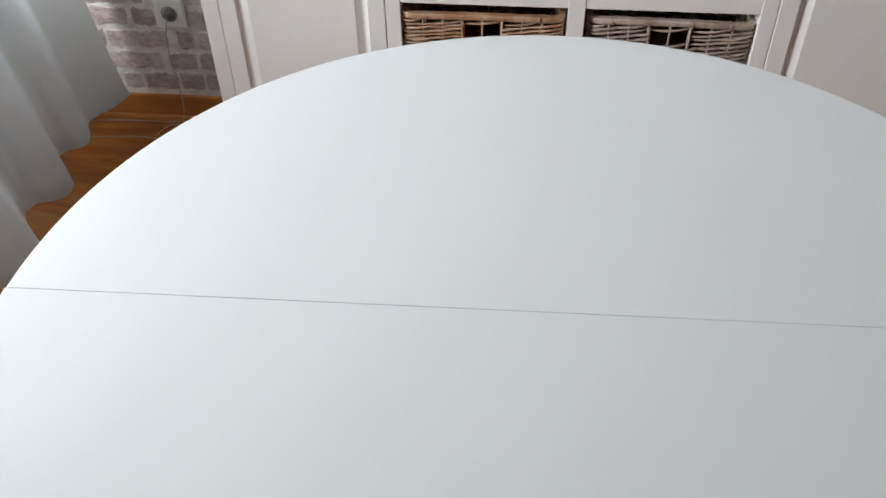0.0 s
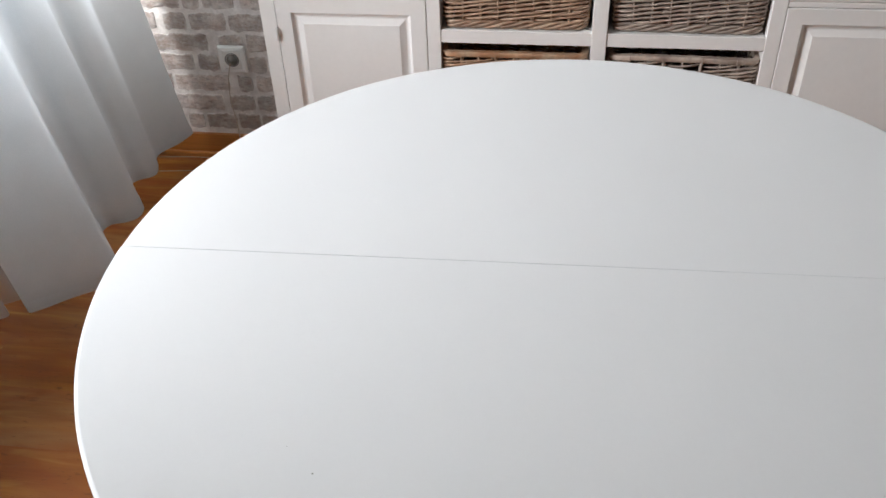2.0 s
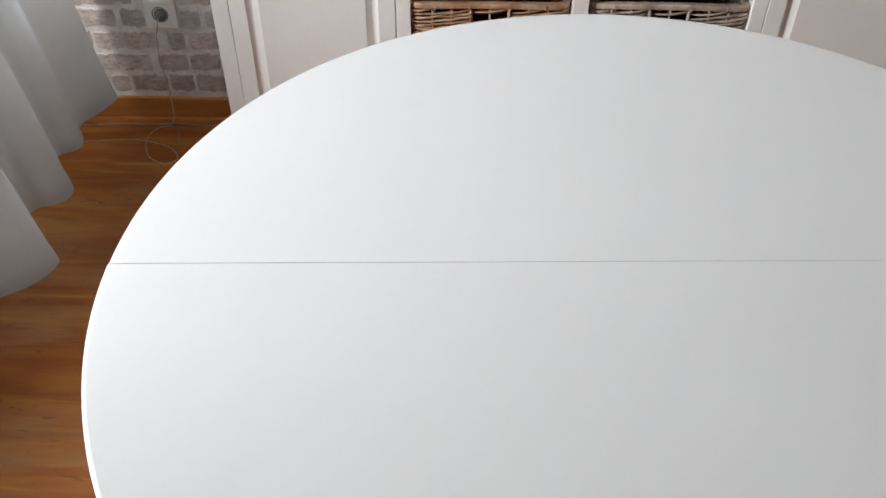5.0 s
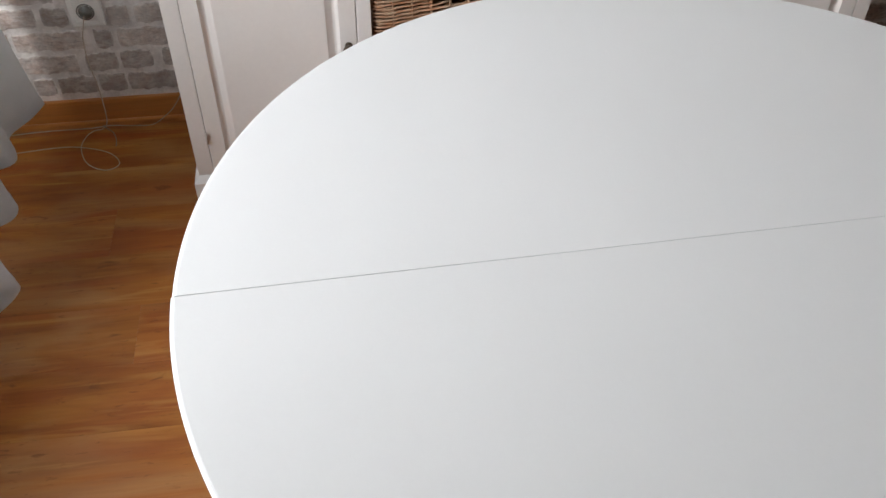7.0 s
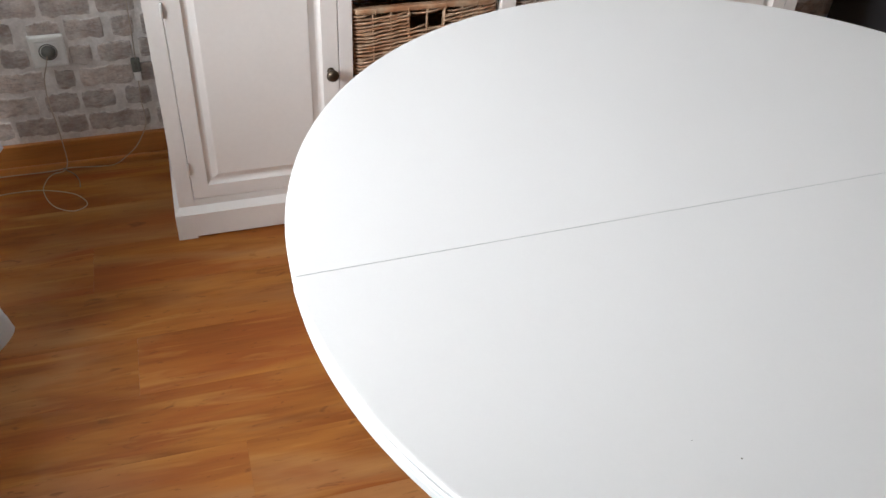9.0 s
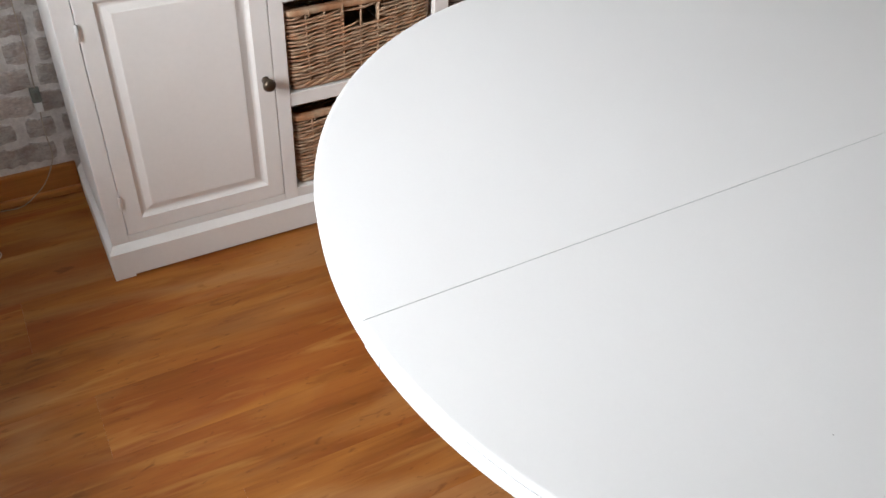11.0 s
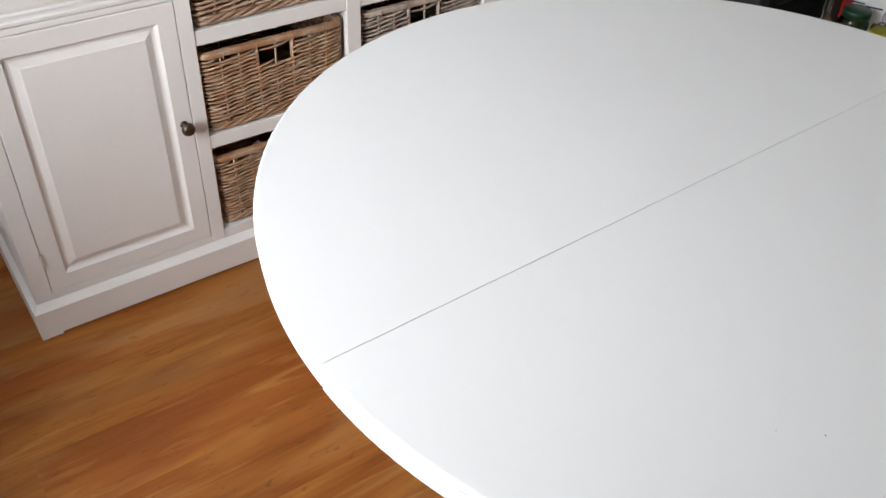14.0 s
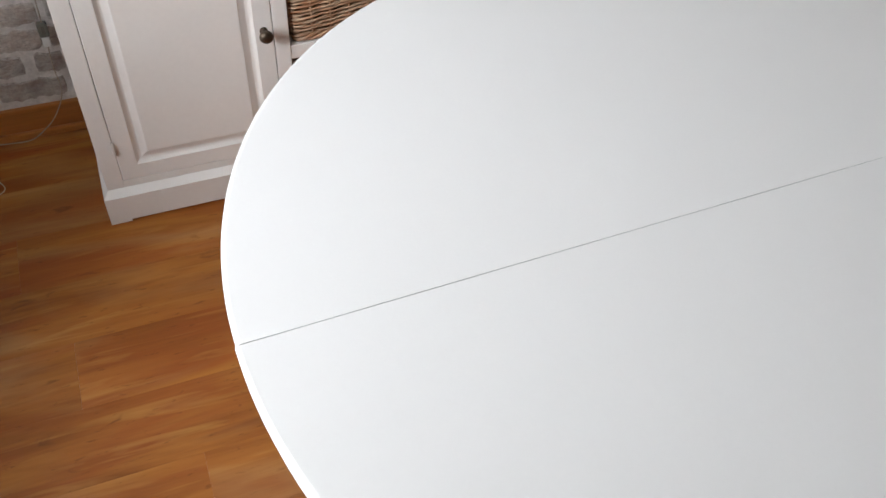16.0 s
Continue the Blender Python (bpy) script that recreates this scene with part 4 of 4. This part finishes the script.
def brick_shape(length, variant):
    """A worn slip with a ragged outline; the attribute lime is 1 on its smeared edge and falls to 0 inside."""
    key = (round(length / 0.006), variant)
    if key not in brick_mesh:
        rnd = random.Random(key[0] * 7 + variant)
        w = key[0] * 0.006
        bm = bmesh.new()
        lime = bm.verts.layers.float.new("lime")
        n = max(3, int(w / 0.011))
        outline = [(-w / 2 + w * i / n, -BRICK_H / 2) for i in range(n)] + [(w / 2, -BRICK_H / 2), (w / 2, -BRICK_H / 6), (w / 2, BRICK_H / 6)]
        outline += [(w / 2 - w * i / n, BRICK_H / 2) for i in range(n)] + [(-w / 2, BRICK_H / 2), (-w / 2, BRICK_H / 6), (-w / 2, -BRICK_H / 6)]
        phase = rnd.uniform(0, 6)
        ragged = []
        for i, (x, z) in enumerate(outline):
            wave = 0.0022 * math.sin(i * 0.9 + phase) + 0.0016 * math.sin(i * 2.3 + 2 * phase)
            corner = 0.0028 if abs(x) > w * 0.47 and abs(z) > BRICK_H * 0.45 else 0.0
            ragged.append((x - math.copysign(corner + rnd.uniform(-0.0015, 0.0015), x), z - math.copysign(corner * 0.5, z) + wave + rnd.uniform(-0.0016, 0.0016)))
        m = len(ragged)
        rings = []
        for inset, y, value in ((0.0, 0.002, 0.8), (0.0006, -0.0014, 0.7), (0.0024, -0.0026, 0.30), (0.0070, -0.0028, 0.0)):
            ring = []
            for x, z in ragged:
                kx, kz = max(0.0, 1 - 2 * inset / w), max(0.0, 1 - 2 * inset / BRICK_H)
                v = bm.verts.new((x * kx, y - (rnd.uniform(0, 0.0010) if y < 0 else 0), z * kz))
                v[lime] = value
                ring.append(v)
            rings.append(ring)
        for p, q in zip(rings, rings[1:]):
            for i in range(m):
                bm.faces.new((p[i], p[(i + 1) % m], q[(i + 1) % m], q[i]))
        mid = bm.verts.new((0, -0.0034, 0))
        for i in range(m):
            bm.faces.new((rings[-1][i], rings[-1][(i + 1) % m], mid))
        bmesh.ops.recalc_face_normals(bm, faces=bm.faces)
        brick_mesh[key] = finish(bm, "brick", M_BRICK)
    return brick_mesh[key]


far = bmesh.new()


def lay(x0, x1, z, near, variant):
    me = brick_shape(x1 - x0, variant)
    place = Matrix.Translation(((x0 + x1) / 2, WALL_Y, z))
    if near:
        ob = new("brick", me)
        ob.parent, ob.matrix_basis = wall_north, place
    else:
        count = len(far.verts)
        far.from_mesh(me)
        far.verts.ensure_lookup_table()
        for v in far.verts[count:]:
            v.co = place @ v.co


rnd = random.Random(77)
for k in range(0, 36):
    z = FIRST + COURSE * k
    if z < 0.07 or z > 1.02:
        continue
    spans = list(KNOWN.get(k, []))
    left_from = spans[0][0] - 0.018 if spans else None
    x = LEFT_X + rnd.uniform(0.0, 0.05)
    while x < RIGHT_X - 0.05:
        w = rnd.choice((0.085, 0.12, 0.165, 0.19, 0.205))
        if spans and x + w > left_from and x < spans[-1][1]:
            w = left_from - x
            if w > 0.04:
                lay(x, left_from, z, z < 0.85, rnd.randrange(3))
            for a, c in spans:
                lay(a, c, z + rnd.uniform(-0.002, 0.002), True, rnd.randrange(3))
            x = spans[-1][1] + 0.016
            continue
        blocked = abs(x + w / 2 - SX) < w / 2 + 0.055 and abs(z - SZ) < 0.06
        if not blocked:
            near = z < 0.85 and (x < 0.0 or 1.5 < x < 2.2)
            lay(x, min(x + w, RIGHT_X), z + rnd.uniform(-0.002, 0.002), near, rnd.randrange(3))
        x += w + rnd.uniform(0.012, 0.020)
ob = part("brick_facing", far, M_BRICK, wall_north)
tagged(ob, kind="stuff")
